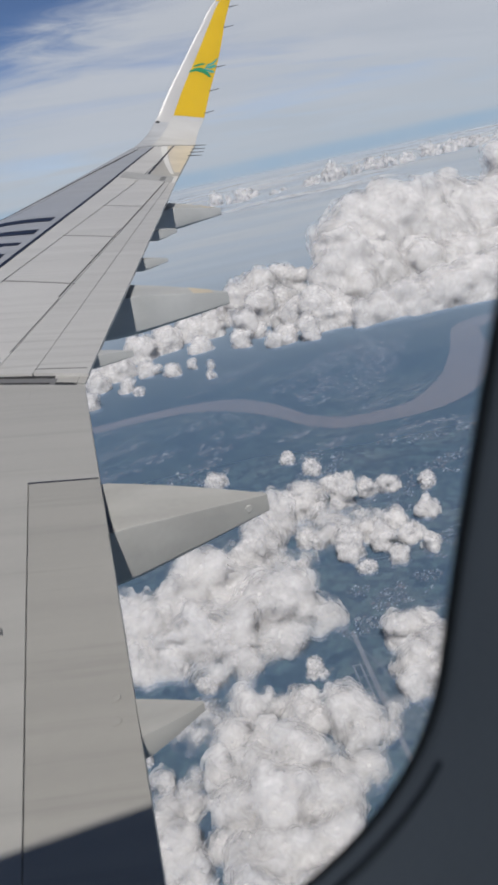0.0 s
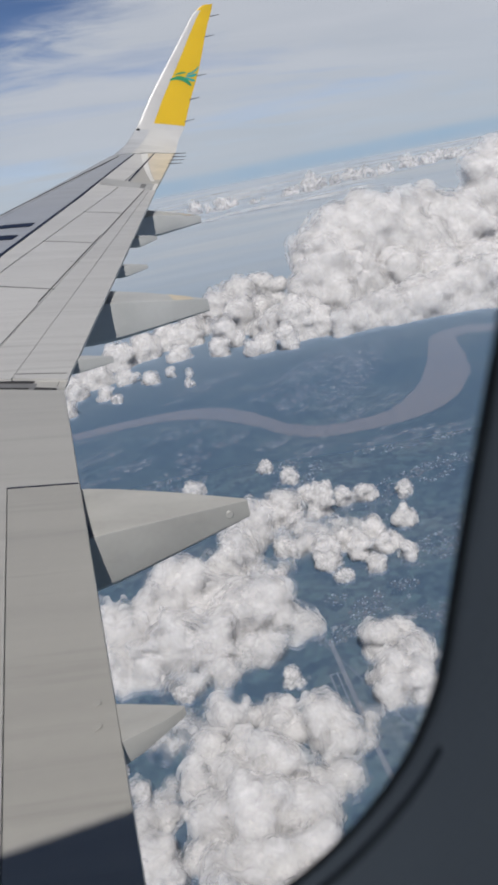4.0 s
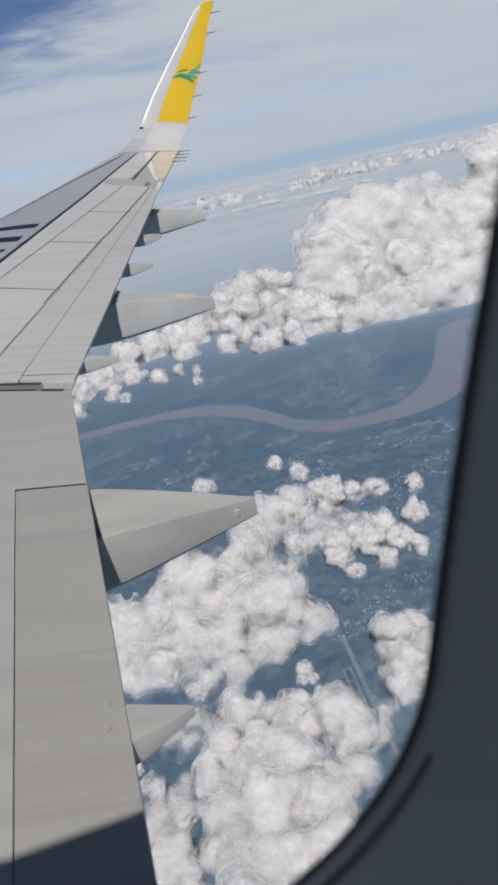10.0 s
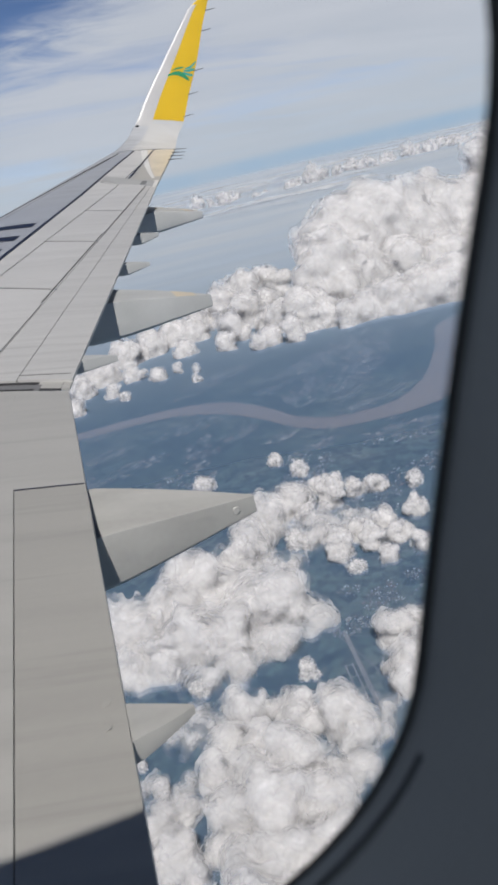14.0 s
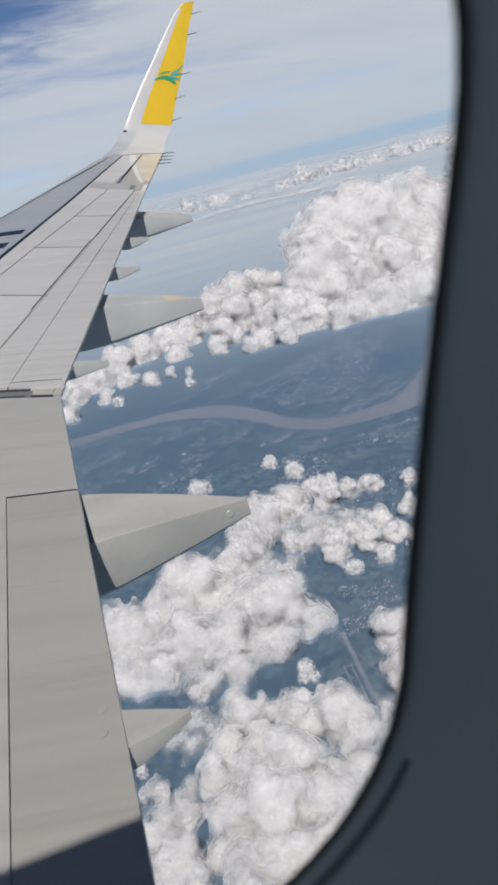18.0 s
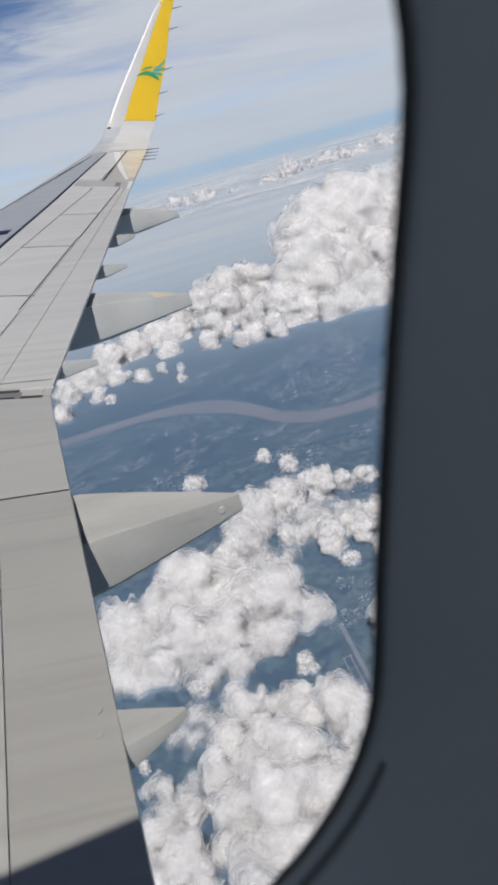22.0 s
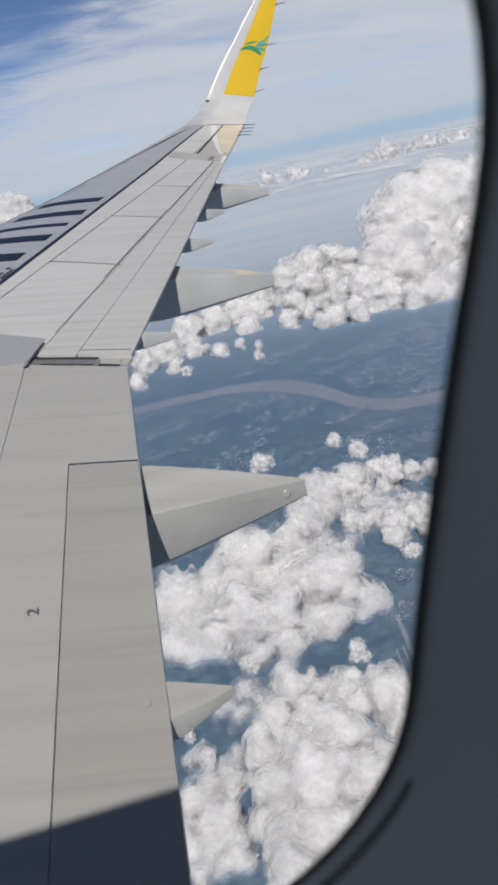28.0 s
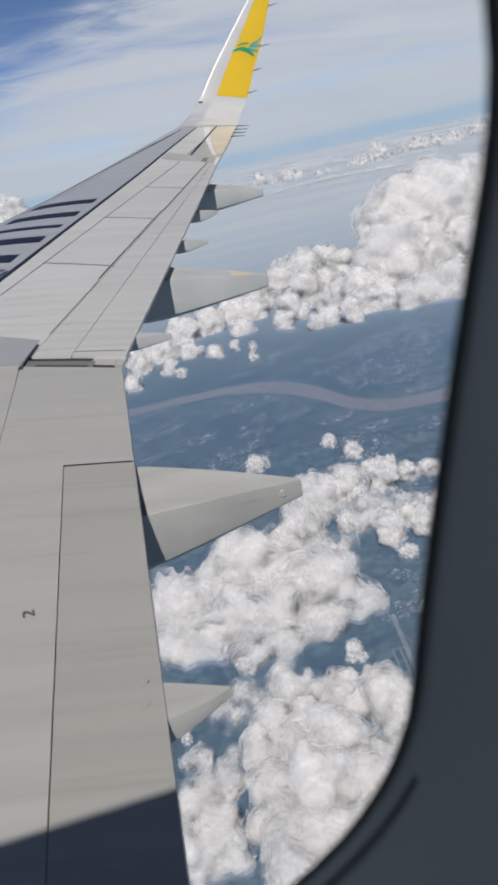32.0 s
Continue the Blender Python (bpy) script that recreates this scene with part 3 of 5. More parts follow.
def shed(x, y, w, d, h, turn, mat, label):
    v = [(sx * w / 2, sy * d / 2, z) for z in (0, h) for sx, sy in ((-1, -1), (1, -1), (1, 1), (-1, 1))] + [(-w / 2, 0, h * 1.35), (w / 2, 0, h * 1.35)]
    f = [(0, 1, 5, 4), (1, 2, 6, 5), (2, 3, 7, 6), (3, 0, 4, 7), (4, 5, 9, 8), (6, 7, 8, 9), (5, 6, 9), (7, 4, 8)]
    ob = part("factory_hall", mesh_from("factory_hall", v, f, mat), None)
    ob.location, ob.rotation_euler = (x, y, 0), (0, 0, turn)
    return tagged(ob, label, "factory", "factory halls by the road")


for x, y, w, d, tn, mt, lb in ((157, 246, 7, 3, 0.5, M_SHED, "long pale factory hall with ridged roof"), (161, 251, 6, 2.6, 0.5, M_SHED2, "long factory hall with a blue roof"), (131, 233, 8, 4, 0.5, M_BARE, "low ochre-roofed factory hall on bare ground"),
                               (136, 238, 8, 3, 0.5, M_SHED, "long pale factory hall with ridged roof"), (146, 243, 5, 2.5, 0.5, M_SHED, "pale factory hall beside the road"), (141, 229, 6, 3, 0.5, M_BARE, "low ochre-roofed factory hall on bare ground"),
                               (122, 338, 3, 1.6, 0.2, M_SHED, "white terminal hall near the runway"), (126, 334, 2.4, 1.4, 0.2, M_SHED, "white terminal hall near the runway")):
    shed(x, y, w, d, 0.7, tn, mt, lb)


# ---- clouds ----
def weights(n, m):
    """Smooth interpolation of m lattice values to n samples."""
    q = np.linspace(0, m - 2.001, n)
    k = q.astype(int)
    f = q - k
    f = f * f * (3 - 2 * f)
    W = np.zeros((n, m))
    W[np.arange(n), k] += 1 - f
    W[np.arange(n), k + 1] += f
    return W


def fractal(shape, cell, wave, rnd, octaves=6, gain=0.5, billow=True):
    """Fractal noise on a plan grid, about -1 to 1; billowing ones swell in round heads."""
    out, amp, tot = np.zeros(shape), 1.0, 0.0
    for o in range(octaves):
        m = [max(4, int(n * cell / wave) + 3) for n in shape]
        lat = rnd.uniform(-1, 1, m)
        n_ = weights(shape[0], m[0]) @ lat @ weights(shape[1], m[1]).T
        out += amp * ((2.8 * np.abs(n_) - 0.9) if billow else n_)
        tot += amp
        amp *= gain
        wave *= 0.5
        if wave < cell * 1.5:
            break
    return out / tot


def blurred(q, n):
    for _ in range(n):
        p_ = np.pad(q, 1, mode="edge")
        q = (p_[:-2, 1:-1] + p_[2:, 1:-1] + p_[1:-1, :-2] + p_[1:-1, 2:] + 2 * q) / 6
    return q


def cloud_mesh(name, V, Q, mat):
    me = bpy.data.meshes.new(name)
    me.vertices.add(len(V))
    me.vertices.foreach_set("co", V.ravel())
    me.loops.add(Q.size)
    me.loops.foreach_set("vertex_index", Q.ravel().astype(np.int32))
    me.polygons.add(len(Q))
    me.polygons.foreach_set("loop_start", np.arange(0, Q.size, 4, dtype=np.int32))
    me.polygons.foreach_set("loop_total", np.full(len(Q), 4, dtype=np.int32))
    me.polygons.foreach_set("use_smooth", np.ones(len(Q), bool))
    me.update(calc_edges=True)
    me.materials.append(mat)
    return me


def cumulus(lumps, base, rise, seed, cell, label="white sunlit cumulus cloud with ragged edges", group="fair-weather clouds", thick=1.85, ragged=0.95, swell=0.46):
    """One cloud swelling from lumps (x, y, radius): heaped billows over a flat base that thin out to nothing at the rim."""
    rnd = np.random.RandomState(seed)
    rm = float(np.mean([p[2] for p in lumps]))
    x0, x1 = min(p[0] - 1.7 * p[2] for p in lumps), max(p[0] + 1.7 * p[2] for p in lumps)
    y0, y1 = min(p[1] - 2.0 * p[2] for p in lumps), max(p[1] + 2.0 * p[2] for p in lumps)
    cx, cy = (x0 + x1) / 2, (y0 + y1) / 2
    nx, ny = int((x1 - x0) / cell), int((y1 - y0) / cell)
    gx, gy = x0 + cell * np.arange(nx), y0 + cell * np.arange(ny)
    T = np.zeros((nx, ny))
    for lx, ly, lr in lumps:
        for i in range(9):
            q, a_ = (0.0, 0.0) if i == 0 else (np.sqrt(rnd.rand()) * 0.85, rnd.rand() * 6.283)
            px, py = lx + q * lr * np.cos(a_), ly + 1.3 * q * lr * np.sin(a_)
            rr = lr * rnd.uniform(0.42, 0.72) * (1.1 - 0.4 * q)
            d2 = (((gx - px) / rr) ** 2)[:, None] + (((gy - py) / (1.12 * rr)) ** 2)[None, :]
            h_ = lr / rm * (1.0 - 0.45 * q) * rnd.uniform(0.7, 1.05)
            T = np.maximum(T, h_ * np.sqrt(np.clip(1 - d2, 0, 1)))
    S = blurred(T, int(min(220, (0.30 * rm / cell) ** 2 * 1.4)))           # soft depth of droplets
    T = blurred(T, max(3, int((0.10 * rm / cell) ** 2 * 1.4)))
    B = fractal((nx, ny), cell, rm * 0.50, rnd, 7, 0.60)
    C = fractal((nx, ny), cell, rm * 1.05, rnd, 6, 0.5, False)
    D = S * (1 + 0.2 * B) + ragged * (0.75 * C + 0.25 * B) * np.clip(S * 2.5, 0.0, 1)
    E = fractal((nx, ny), cell, rm * (0.75 if rm < 19 else 0.6), rnd, 4 if rm < 19 else 5, 0.42 if rm < 19 else 0.5)
    H = T * (1 + swell * E) + 0.12 * ragged * C * np.clip(S * 2.5, 0, 1)
    rim = np.minimum.outer(np.minimum(np.arange(nx), np.arange(nx)[::-1]), np.minimum(np.arange(ny), np.arange(ny)[::-1])) / 10.0
    D = np.where(rim < 1, D - 1 + rim, D)
    depth = np.clip(thick * D - 0.15, -0.9, 1.5)
    tap = np.clip((depth + 0.35) / 1.2, 0, 1)
    Z = rise * rm * np.sqrt(np.maximum(blurred(H, max(3, int((0.035 * rm / cell) ** 2 * 1.4))), 0)) * tap * tap * (3 - 2 * tap)
    ok = blurred((depth > -0.75).astype(float) * (S > 0.004), 2) > 0.01
    idx = np.full((nx, ny), -1)
    idx[ok] = np.arange(ok.sum())
    V = np.stack([np.broadcast_to(gx[:, None] - cx, (nx, ny))[ok], np.broadcast_to(gy[None, :] - cy, (nx, ny))[ok], Z[ok]], 1)
    Q = np.stack([idx[:-1, :-1], idx[1:, :-1], idx[1:, 1:], idx[:-1, 1:]], -1).reshape(-1, 4)
    Q = Q[(Q >= 0).all(1)]
    me = cloud_mesh("cloud", V / rm, Q, M_CLOUD)
    me.attributes.new("depth", "FLOAT", "POINT").data.foreach_set("value", depth[ok].astype(np.float32))
    ob = tagged(new("cloud", me), label, "cloud", group)
    ob.location, ob.scale = (cx, cy, base), (rm, rm, rm)
    return ob


def over_haze(x, y):
    """Height just over the haze layer there."""
    return 3 + float(np.interp(math.hypot(x, y), HAZE_R, HAZE_Z))


def lattice(shape, cell, wave, rnd):
    """Smooth random field on a grid in space, -1 to 1."""
    m = [max(4, int(n * cell / wave) + 3) for n in shape]
    q = rnd.uniform(-1, 1, m)
    for ax, n in enumerate(shape):
        q = np.moveaxis(np.tensordot(weights(n, m[ax]), q, axes=(1, ax)), 0, ax)
    return q


def skin(f, level):
    """The surface where the field f passes level: vertices in grid steps and quads, facing out."""
    g = f - level
    s = g > 0
    nx, ny, nz = g.shape
    count, pos = np.zeros((nx - 1, ny - 1, nz - 1)), np.zeros((nx - 1, ny - 1, nz - 1, 3))
    for ax in range(3):
        u, v = [k for k in range(3) if k != ax]
        lo, hi = [slice(None)] * 3, [slice(None)] * 3
        lo[ax], hi[ax] = slice(0, -1), slice(1, None)
        a, b = g[tuple(lo)], g[tuple(hi)]
        cut = (a > 0) != (b > 0)
        t = np.where(cut, a / np.where(cut, a - b, 1), 0)
        for du in (0, 1):
            for dv in (0, 1):
                sl = [slice(None)] * 3
                sl[u], sl[v] = slice(du, du + g.shape[u] - 1), slice(dv, dv + g.shape[v] - 1)
                c, tt = cut[tuple(sl)], t[tuple(sl)]
                count += c
                pos[..., ax] += tt
                pos[..., u] += c * du
                pos[..., v] += c * dv
    ok = count > 0
    idx = np.full(ok.shape, -1)
    idx[ok] = np.arange(ok.sum())
    V = (np.stack(np.meshgrid(*[np.arange(n - 1) for n in g.shape], indexing="ij"), -1) + pos / np.maximum(count, 1)[..., None])[ok]
    quads = []
    for ax in range(3):
        u, v = (ax + 1) % 3, (ax + 2) % 3
        lo, hi = [slice(1, -1)] * 3, [slice(1, -1)] * 3
        lo[ax], hi[ax] = slice(0, -1), slice(1, None)
        sa, sb = s[tuple(lo)], s[tuple(hi)]
        I = np.argwhere(sa != sb)
        rising = sb[tuple(I.T)]
        for k in (u, v):
            I[:, k] += 1
        def cell_at(du, dv):
            J = I.copy()
            J[:, u] += du
            J[:, v] += dv
            return idx[J[:, 0], J[:, 1], J[:, 2]]
        q = np.stack([cell_at(-1, -1), cell_at(0, -1), cell_at(0, 0), cell_at(-1, 0)], 1)
        q[rising] = q[rising][:, ::-1]
        quads.append(q)
    return V, np.concatenate(quads)


def heap(lumps, base, cell, seed, label, group="fair-weather clouds", crisp=0.22, core=True, fringe=1.0, density=0.0, under=0.4, fray=0.09, blend=0.45, bend=0.45):
    """One cumulus swelling from round lumps (x, y, z, radius): billowing heads on a core, wrapped in thin ragged skins of loose droplets."""
    rnd = np.random.RandomState(seed)
    P = np.array(lumps, float)
    rm = float(np.median(P[:, 3]))
    pad = 0.75 * rm + 3 * cell
    lo = (P[:, :3] - P[:, 3:]).min(0) - pad
    hi = (P[:, :3] + P[:, 3:]).max(0) + pad
    lo[2] = max(lo[2], base - 3 * cell)
    shape = [int(q) + 1 for q in (hi - lo) / cell]
    gx, gy, gz = (lo[k] + cell * np.arange(shape[k]) for k in range(3))
    # the coarse billows bend the lumps, so that none stays a ball
    warp = [bend * rm * lattice(shape, cell, 1.5 * rm, rnd) for _ in range(3)]
    X, Y, Z = gx[:, None, None] + warp[0], gy[None, :, None] + warp[1], gz[None, None, :] + 0.5 * warp[2]
    f = np.full(shape, -9e9)
    for x, y, z, r in lumps:
        m = (1 + 1 / under) * r + 2 * rm
        ix, iy, iz = (slice(max(0, np.searchsorted(gg, c - m)), np.searchsorted(gg, c + m) + 1) for gg, c in ((gx, x), (gy, y), (gz, z)))
        h = Z[ix, iy, iz] - z
        h = np.where(h < 0, under * h, h)                                 # heads stand on straight flanks
        d = r - np.sqrt((X[ix, iy, iz] - x) ** 2 + (Y[ix, iy, iz] - y) ** 2 + h * h)
        a = f[ix, iy, iz]
        k = blend * rm
        h = np.clip(0.5 + 0.5 * (d - a) / k, 0, 1)
        f[ix, iy, iz] = np.where(a < -1e9, d, a + (d - a) * h + k * h * (1 - h))
    f = np.maximum(f, -2 * rm)
    amp, wave, rest = crisp * rm, 1.1 * rm, None
    while wave > 1.7 * cell:
        q = amp * (2.3 * np.sqrt(lattice(shape, cell, wave, rnd) ** 2 + 0.07) - 0.82)
        f, rest = (f + q, 0.0) if rest is None else (f, rest + q)
        amp, wave = amp * 0.45, wave * 0.5
    f -= 0.17 * rm
    floor_ = 3.0 * (gz[None, None, :] - base) + 0.1 * rm
    VV, QQ, DD, n0 = [], [], [], 0
    mid = (lo + hi) / 2
    mid[2] = base
    for level, dep, wild in ((0.34, 4.0, 0.3), (0.19, 0.62 + density, 0.45), (0.05, 0.5 + density, 0.6), (-0.09 * fringe, 0.36 + 0.6 * density, 0.8), (-0.24 * fringe, 0.16 + 0.25 * density, 1.0))[0 if core else 1:]:
        g = f + wild * rest
        if dep < 3:                                                       # each skin frays in its own way
            g = g + fray * rm * (lattice(shape, cell, 0.55 * rm, rnd) + 0.4 * lattice(shape, cell, 0.25 * rm, rnd))
        g = np.minimum(g, floor_)
        for ax in range(3):
            e = [slice(None)] * 3
            for k in (0, -1):
                e[ax] = k
                g[tuple(e)] = -rm
        V, Q = skin(g, level * rm)
        if not len(Q):
            continue
        n = np.cross(V[Q[:, 2]] - V[Q[:, 0]], V[Q[:, 3]] - V[Q[:, 1]])
        Q = Q[(n[:, 2] > -0.6 * np.linalg.norm(n, axis=1)) | (V[Q[:, 0], 2] * cell + lo[2] > base + 2.5 * cell)]     # the flat undersides stay open
        VV.append((V * cell + lo - mid) / rm)
        QQ.append(Q + n0)
        DD.append(np.full(len(V), dep))
        n0 += len(V)
    me = cloud_mesh("cloud", np.concatenate(VV), np.concatenate(QQ), M_CLOUD)
    me.attributes.new("depth", "FLOAT", "POINT").data.foreach_set("value", np.concatenate(DD).astype(np.float32))
    ob = tagged(new("cloud", me), label, "cloud", group)
    ob.location, ob.scale = mid, (rm, rm, rm)
    return ob


HEAP = "broad heap of white sunlit cumulus with ragged edges"
PUFF = "small ragged puff of white cloud"
BANK = "great cumulus bank"
heap([(33.2, 377.3, 12.4, 15.3), (50.9, 385.6, 10.5, 14.3), (20.1, 351.6, 6, 10.1), (66.9, 400.2, 17.3, 13.5), (81.7, 389, 5, 15.3), (88.2, 358, 11.7, 13), (103.7, 353.7, 15.7, 11.4), (109.6, 341.5, 5, 6.9), (70.9, 345.7, 11.8, 12.1), (53.5, 350.8, 13, 12.6), (83.7, 329.4, 4.8, 8.5), (36.7, 348.9, 9, 10.8), (23.9, 380.6, 14.4, 12.8), (61.3, 326.9, 7.7, 7)], 0.5, 0.9, 101, HEAP, density=0.08)
heap([(102.1, 416.6, 15.8, 11.8), (123.2, 446.1, 16, 12), (141.1, 464.3, 5.4, 11.8), (153.5, 463.8, 7.4, 7.5), (95.2, 411.2, 10.5, 11.1), (84.8, 419.2, 4.7, 8.5), (110.6, 431.1, 9.6, 11)], 0.5, 0.95, 102, HEAP, density=0.1)
heap([(169.7, 454.1, 13, 7.8), (170.9, 482.2, 5, 5.2), (186, 457.1, 7.9, 5.1), (200, 455.9, 5.2, 6), (151.1, 450.1, 7.7, 4.9), (146, 393, 11.8, 6.9), (163.4, 404.4, 6.3, 7.6), (179.3, 408.4, 4.4, 6.7), (178.8, 389.9, 5.1, 6.8), (199.7, 408.4, 8.1, 5.8), (163.3, 372.8, 4.4, 4.8), (147.4, 418, 4.9, 5.6), (181.2, 372.7, 6.9, 4.4), (162.6, 390.2, 9.8, 5)], 0.5, 0.8, 103, "cluster of small white cumulus heads", crisp=0.3, density=0.25)
heap([(130.5, 304.4, 8.7, 8.5), (124.7, 282.3, 8.9, 9.4), (129.7, 309.9, 8.9, 6), (141.8, 309.8, 5.3, 7.8), (116.3, 272.4, 8.3, 5.9), (136.3, 290.8, 6.4, 9.4), (127.3, 269.4, 10, 7.9)], 0.5, 0.75, 104, "single round white cumulus with swollen head")
heap([(56.1, 290.3, 10.8, 7.5), (71.5, 289.6, 5.5, 6.4), (45.7, 279.4, 6.5, 7.7), (56.2, 271.3, 5.6, 8.7), (74.1, 275.6, 9, 7.7), (84.4, 266.9, 13.5, 8.3), (86, 255.1, 9, 6.7), (35.5, 265.3, 10.1, 6.3), (45.1, 253.2, 9, 9.9), (61.9, 251.9, 13.3, 10), (72.5, 241.7, 5.5, 8.9), (81.7, 241, 5.9, 5.1), (33.7, 239.2, 11.6, 9), (47.4, 232, 14, 11.2), (62.3, 228.9, 9.3, 9.6), (30.5, 219, 5.4, 9.1), (43.4, 212.7, 7.9, 10.7), (24.3, 232.7, 5.6, 5.5), (56.9, 213.1, 7.2, 8.3), (26.2, 202, 13.6, 9.5), (43.5, 196, 6.7, 9.5)], 0.5, 0.75, 105, HEAP, density=0.12)
heap([(12.2, 273.7, 5.7, 4.8), (11.9, 254.9, 6.6, 7.5), (11.3, 237.1, 7.2, 9.2), (5.1, 250.1, 6.8, 7.9), (19.6, 254, 5.8, 5), (13.1, 227.4, 6.5, 7.1), (1.8, 229.6, 7.4, 9.8)], 0.5, 0.7, 106, HEAP)
for i, q in enumerate([(88.9, 306.5, 5.4, 3.9), (46.8, 323, 5.2, 3.5), (170.1, 548.3, 5.6, 4.7), (174.8, 518.7, 5.8, 5.2), (221.3, 445.9, 5.6, 4.5), (115.6, 543.9, 6.2, 6.4), (145.2, 372.3, 5.1, 3.2), (131.6, 421, 6, 5.6), (119.4, 396.4, 5, 2.9), (11.8, 291.5, 4.7, 2.1)]):
    rp_ = random.Random(i)
    x, y, z, r = q
    heap([q] + [(x + rp_.uniform(-1.1, 1.1) * r, y + rp_.uniform(-1.3, 1.3) * r, z, r * rp_.uniform(0.4, 0.75)) for _ in range(rp_.randint(2, 4))], 0.5, 0.12 * r, 120 + i, PUFF, crisp=0.13, core=False, density=-0.05, fringe=1.5, fray=0.1)
# loose puffs drifting below the row
for i, q in enumerate([(196.6, 830.8, 5.6, 4.5), (126.4, 843, 5.8, 5)]):
    rp_ = random.Random(40 + i)
    x, y, z, r = q
    heap([q] + [(x + rp_.uniform(-1.3, 1.3) * r, y + rp_.uniform(-1.6, 1.6) * r, z, r * rp_.uniform(0.35, 0.7)) for _ in range(rp_.randint(2, 4))], 0.5, 0.13 * r, 160 + i, PUFF, crisp=0.13, core=False, density=-0.22, fringe=1.4, fray=0.2)
# thin veils of loose droplets round the heaps
for i, (x, y, r) in enumerate(((62, 335, 15), (92, 262, 10), (40, 300, 10), (150, 425, 16), (110, 400, 12), (22, 262, 9))):
    heap([(x, y, 1, r), (x + r, y + 0.5 * r, 0, 0.7 * r), (x - 0.9 * r, y - 0.4 * r, 0, 0.7 * r)], 0.5, 0.11 * r, 260 + i, "thin veil of loose white cloud", "cloud veils", crisp=0.25, core=False, density=-0.42, fringe=1.3)
# the long row of cumulus below the great bank
heap([(94, 903.1, 11, 14.2), (123, 935.7, 12.4, 18.4), (160.8, 992.3, 12.8, 19.5), (194.5, 1011, 12.5, 18.7), (173.1, 885.3, 8.9, 8.2), (230.7, 1035.8, 12.7, 19.2), (251.4, 1020.5, 11.7, 16.3), (291.2, 1084, 13.1, 20.3), (262.6, 925.5, 9.9, 11.2), (292.2, 950, 9.4, 9.7), (152, 913.7, 9, 8.4), (222.6, 959.1, 10, 11.5), (118.2, 870, 8.8, 8), (78.7, 841.9, 9.1, 8.8), (195.4, 884, 7.4, 4.1), (205.1, 865.9, 7.6, 4.6)], -1, 1.9, 201, "long row of white cumulus heads", crisp=0.2, density=0.38, under=0.3, fray=0.06, blend=0.6, bend=0.4)
heap([(305.5, 1061, 29.9, 19.9), (355.5, 1124.4, 33.3, 22.7), (403.6, 1171.7, 28.9, 19.1), (320.7, 1009.5, 27.3, 17.8), (281.2, 960.8, 23.1, 14.2), (263.7, 1037.7, 25.9, 16.6), (363.2, 1045.1, 23.1, 14.3), (418.8, 1144.6, 22.9, 14.1)], -1, 1.9, 202, "hazy white cumulus behind the row", crisp=0.19, density=0.35, under=0.25, fray=0.06, blend=0.6, bend=0.4)
heap([(352.8, 911.6, 25.2, 24), (337.4, 935.4, 20.4, 18), (372.5, 908.2, 20.2, 17.8), (324.2, 872.8, 16.6, 13.3), (300.3, 888.9, 13.8, 9.8), (327.7, 961.8, 15.5, 11.8), (375.3, 889.6, 15, 11.3), (286, 887.1, 11.8, 7.3)], -1, 1.5, 203, "bright swollen cumulus head", crisp=0.2, density=0.38, under=0.3, fray=0.06, blend=0.6, bend=0.4)
heap([(388.3, 866.5, 15.9, 12.3), (414.8, 869.9, 19, 16.2), (443.8, 864.8, 21.1, 18.9), (476.4, 860, 22.3, 20.4), (502.5, 849.7, 24.4, 23), (529.2, 841, 25.5, 24.4), (553.5, 823.9, 26.5, 25.7), (583.8, 810.7, 28.7, 28.4)], -1, 1.8, 204, "long low shelf of white cumulus", BANK, crisp=0.19, density=0.38, under=0.25, fray=0.06, blend=0.6, bend=0.4)
heap([(419, 970, 45.6, 20.4), (468, 980, 39.3, 28), (521, 980, 29.4, 32.2), (576, 980, 22.5, 33), (622, 990, 14, 33.9), (411, 990, 67, 17.2), (428, 950, 24.7, 20.2), (679, 1000, 6.6, 35.1), (390, 960, 50.5, 18.7), (425, 970, 71.1, 23.1)], -1, 2.3, 205, "pale shaded flank of the cumulus bank", BANK, crisp=0.19, density=0.38, under=0.25, fray=0.06, blend=0.6, bend=0.4)
heap([(425, 1030, 86.1, 18.5), (449, 1030, 92, 24.4), (483, 1030, 97.8, 27.6), (516, 1030, 101.4, 29.4), (546, 1030, 101.3, 26.8), (587, 1050, 92.2, 27.7), (613, 1050, 78.8, 31.1), (450, 1010, 68.6, 25.5), (491, 1010, 67.1, 31.7), (538, 1010, 62.7, 33.7), (578, 1010, 49.3, 34.4), (647, 1050, 72.6, 31.5), (640, 1030, 41.2, 35.8), (725, 1090, 119.6, 23.3), (711, 1090, 103.7, 24.9), (733, 1080, 83.3, 41.7), (764, 1090, 118.7, 40.7), (796, 1090, 85, 51.7), (754, 1060, 40.1, 50), (689, 1030, 18.2, 39.8), (851, 1090, 104.1, 52.9)], -1, 2.6, 206, "towering white cumulus bank with swollen heads", BANK, crisp=0.19, density=0.38, under=0.25, fray=0.06, blend=0.6, bend=0.4)
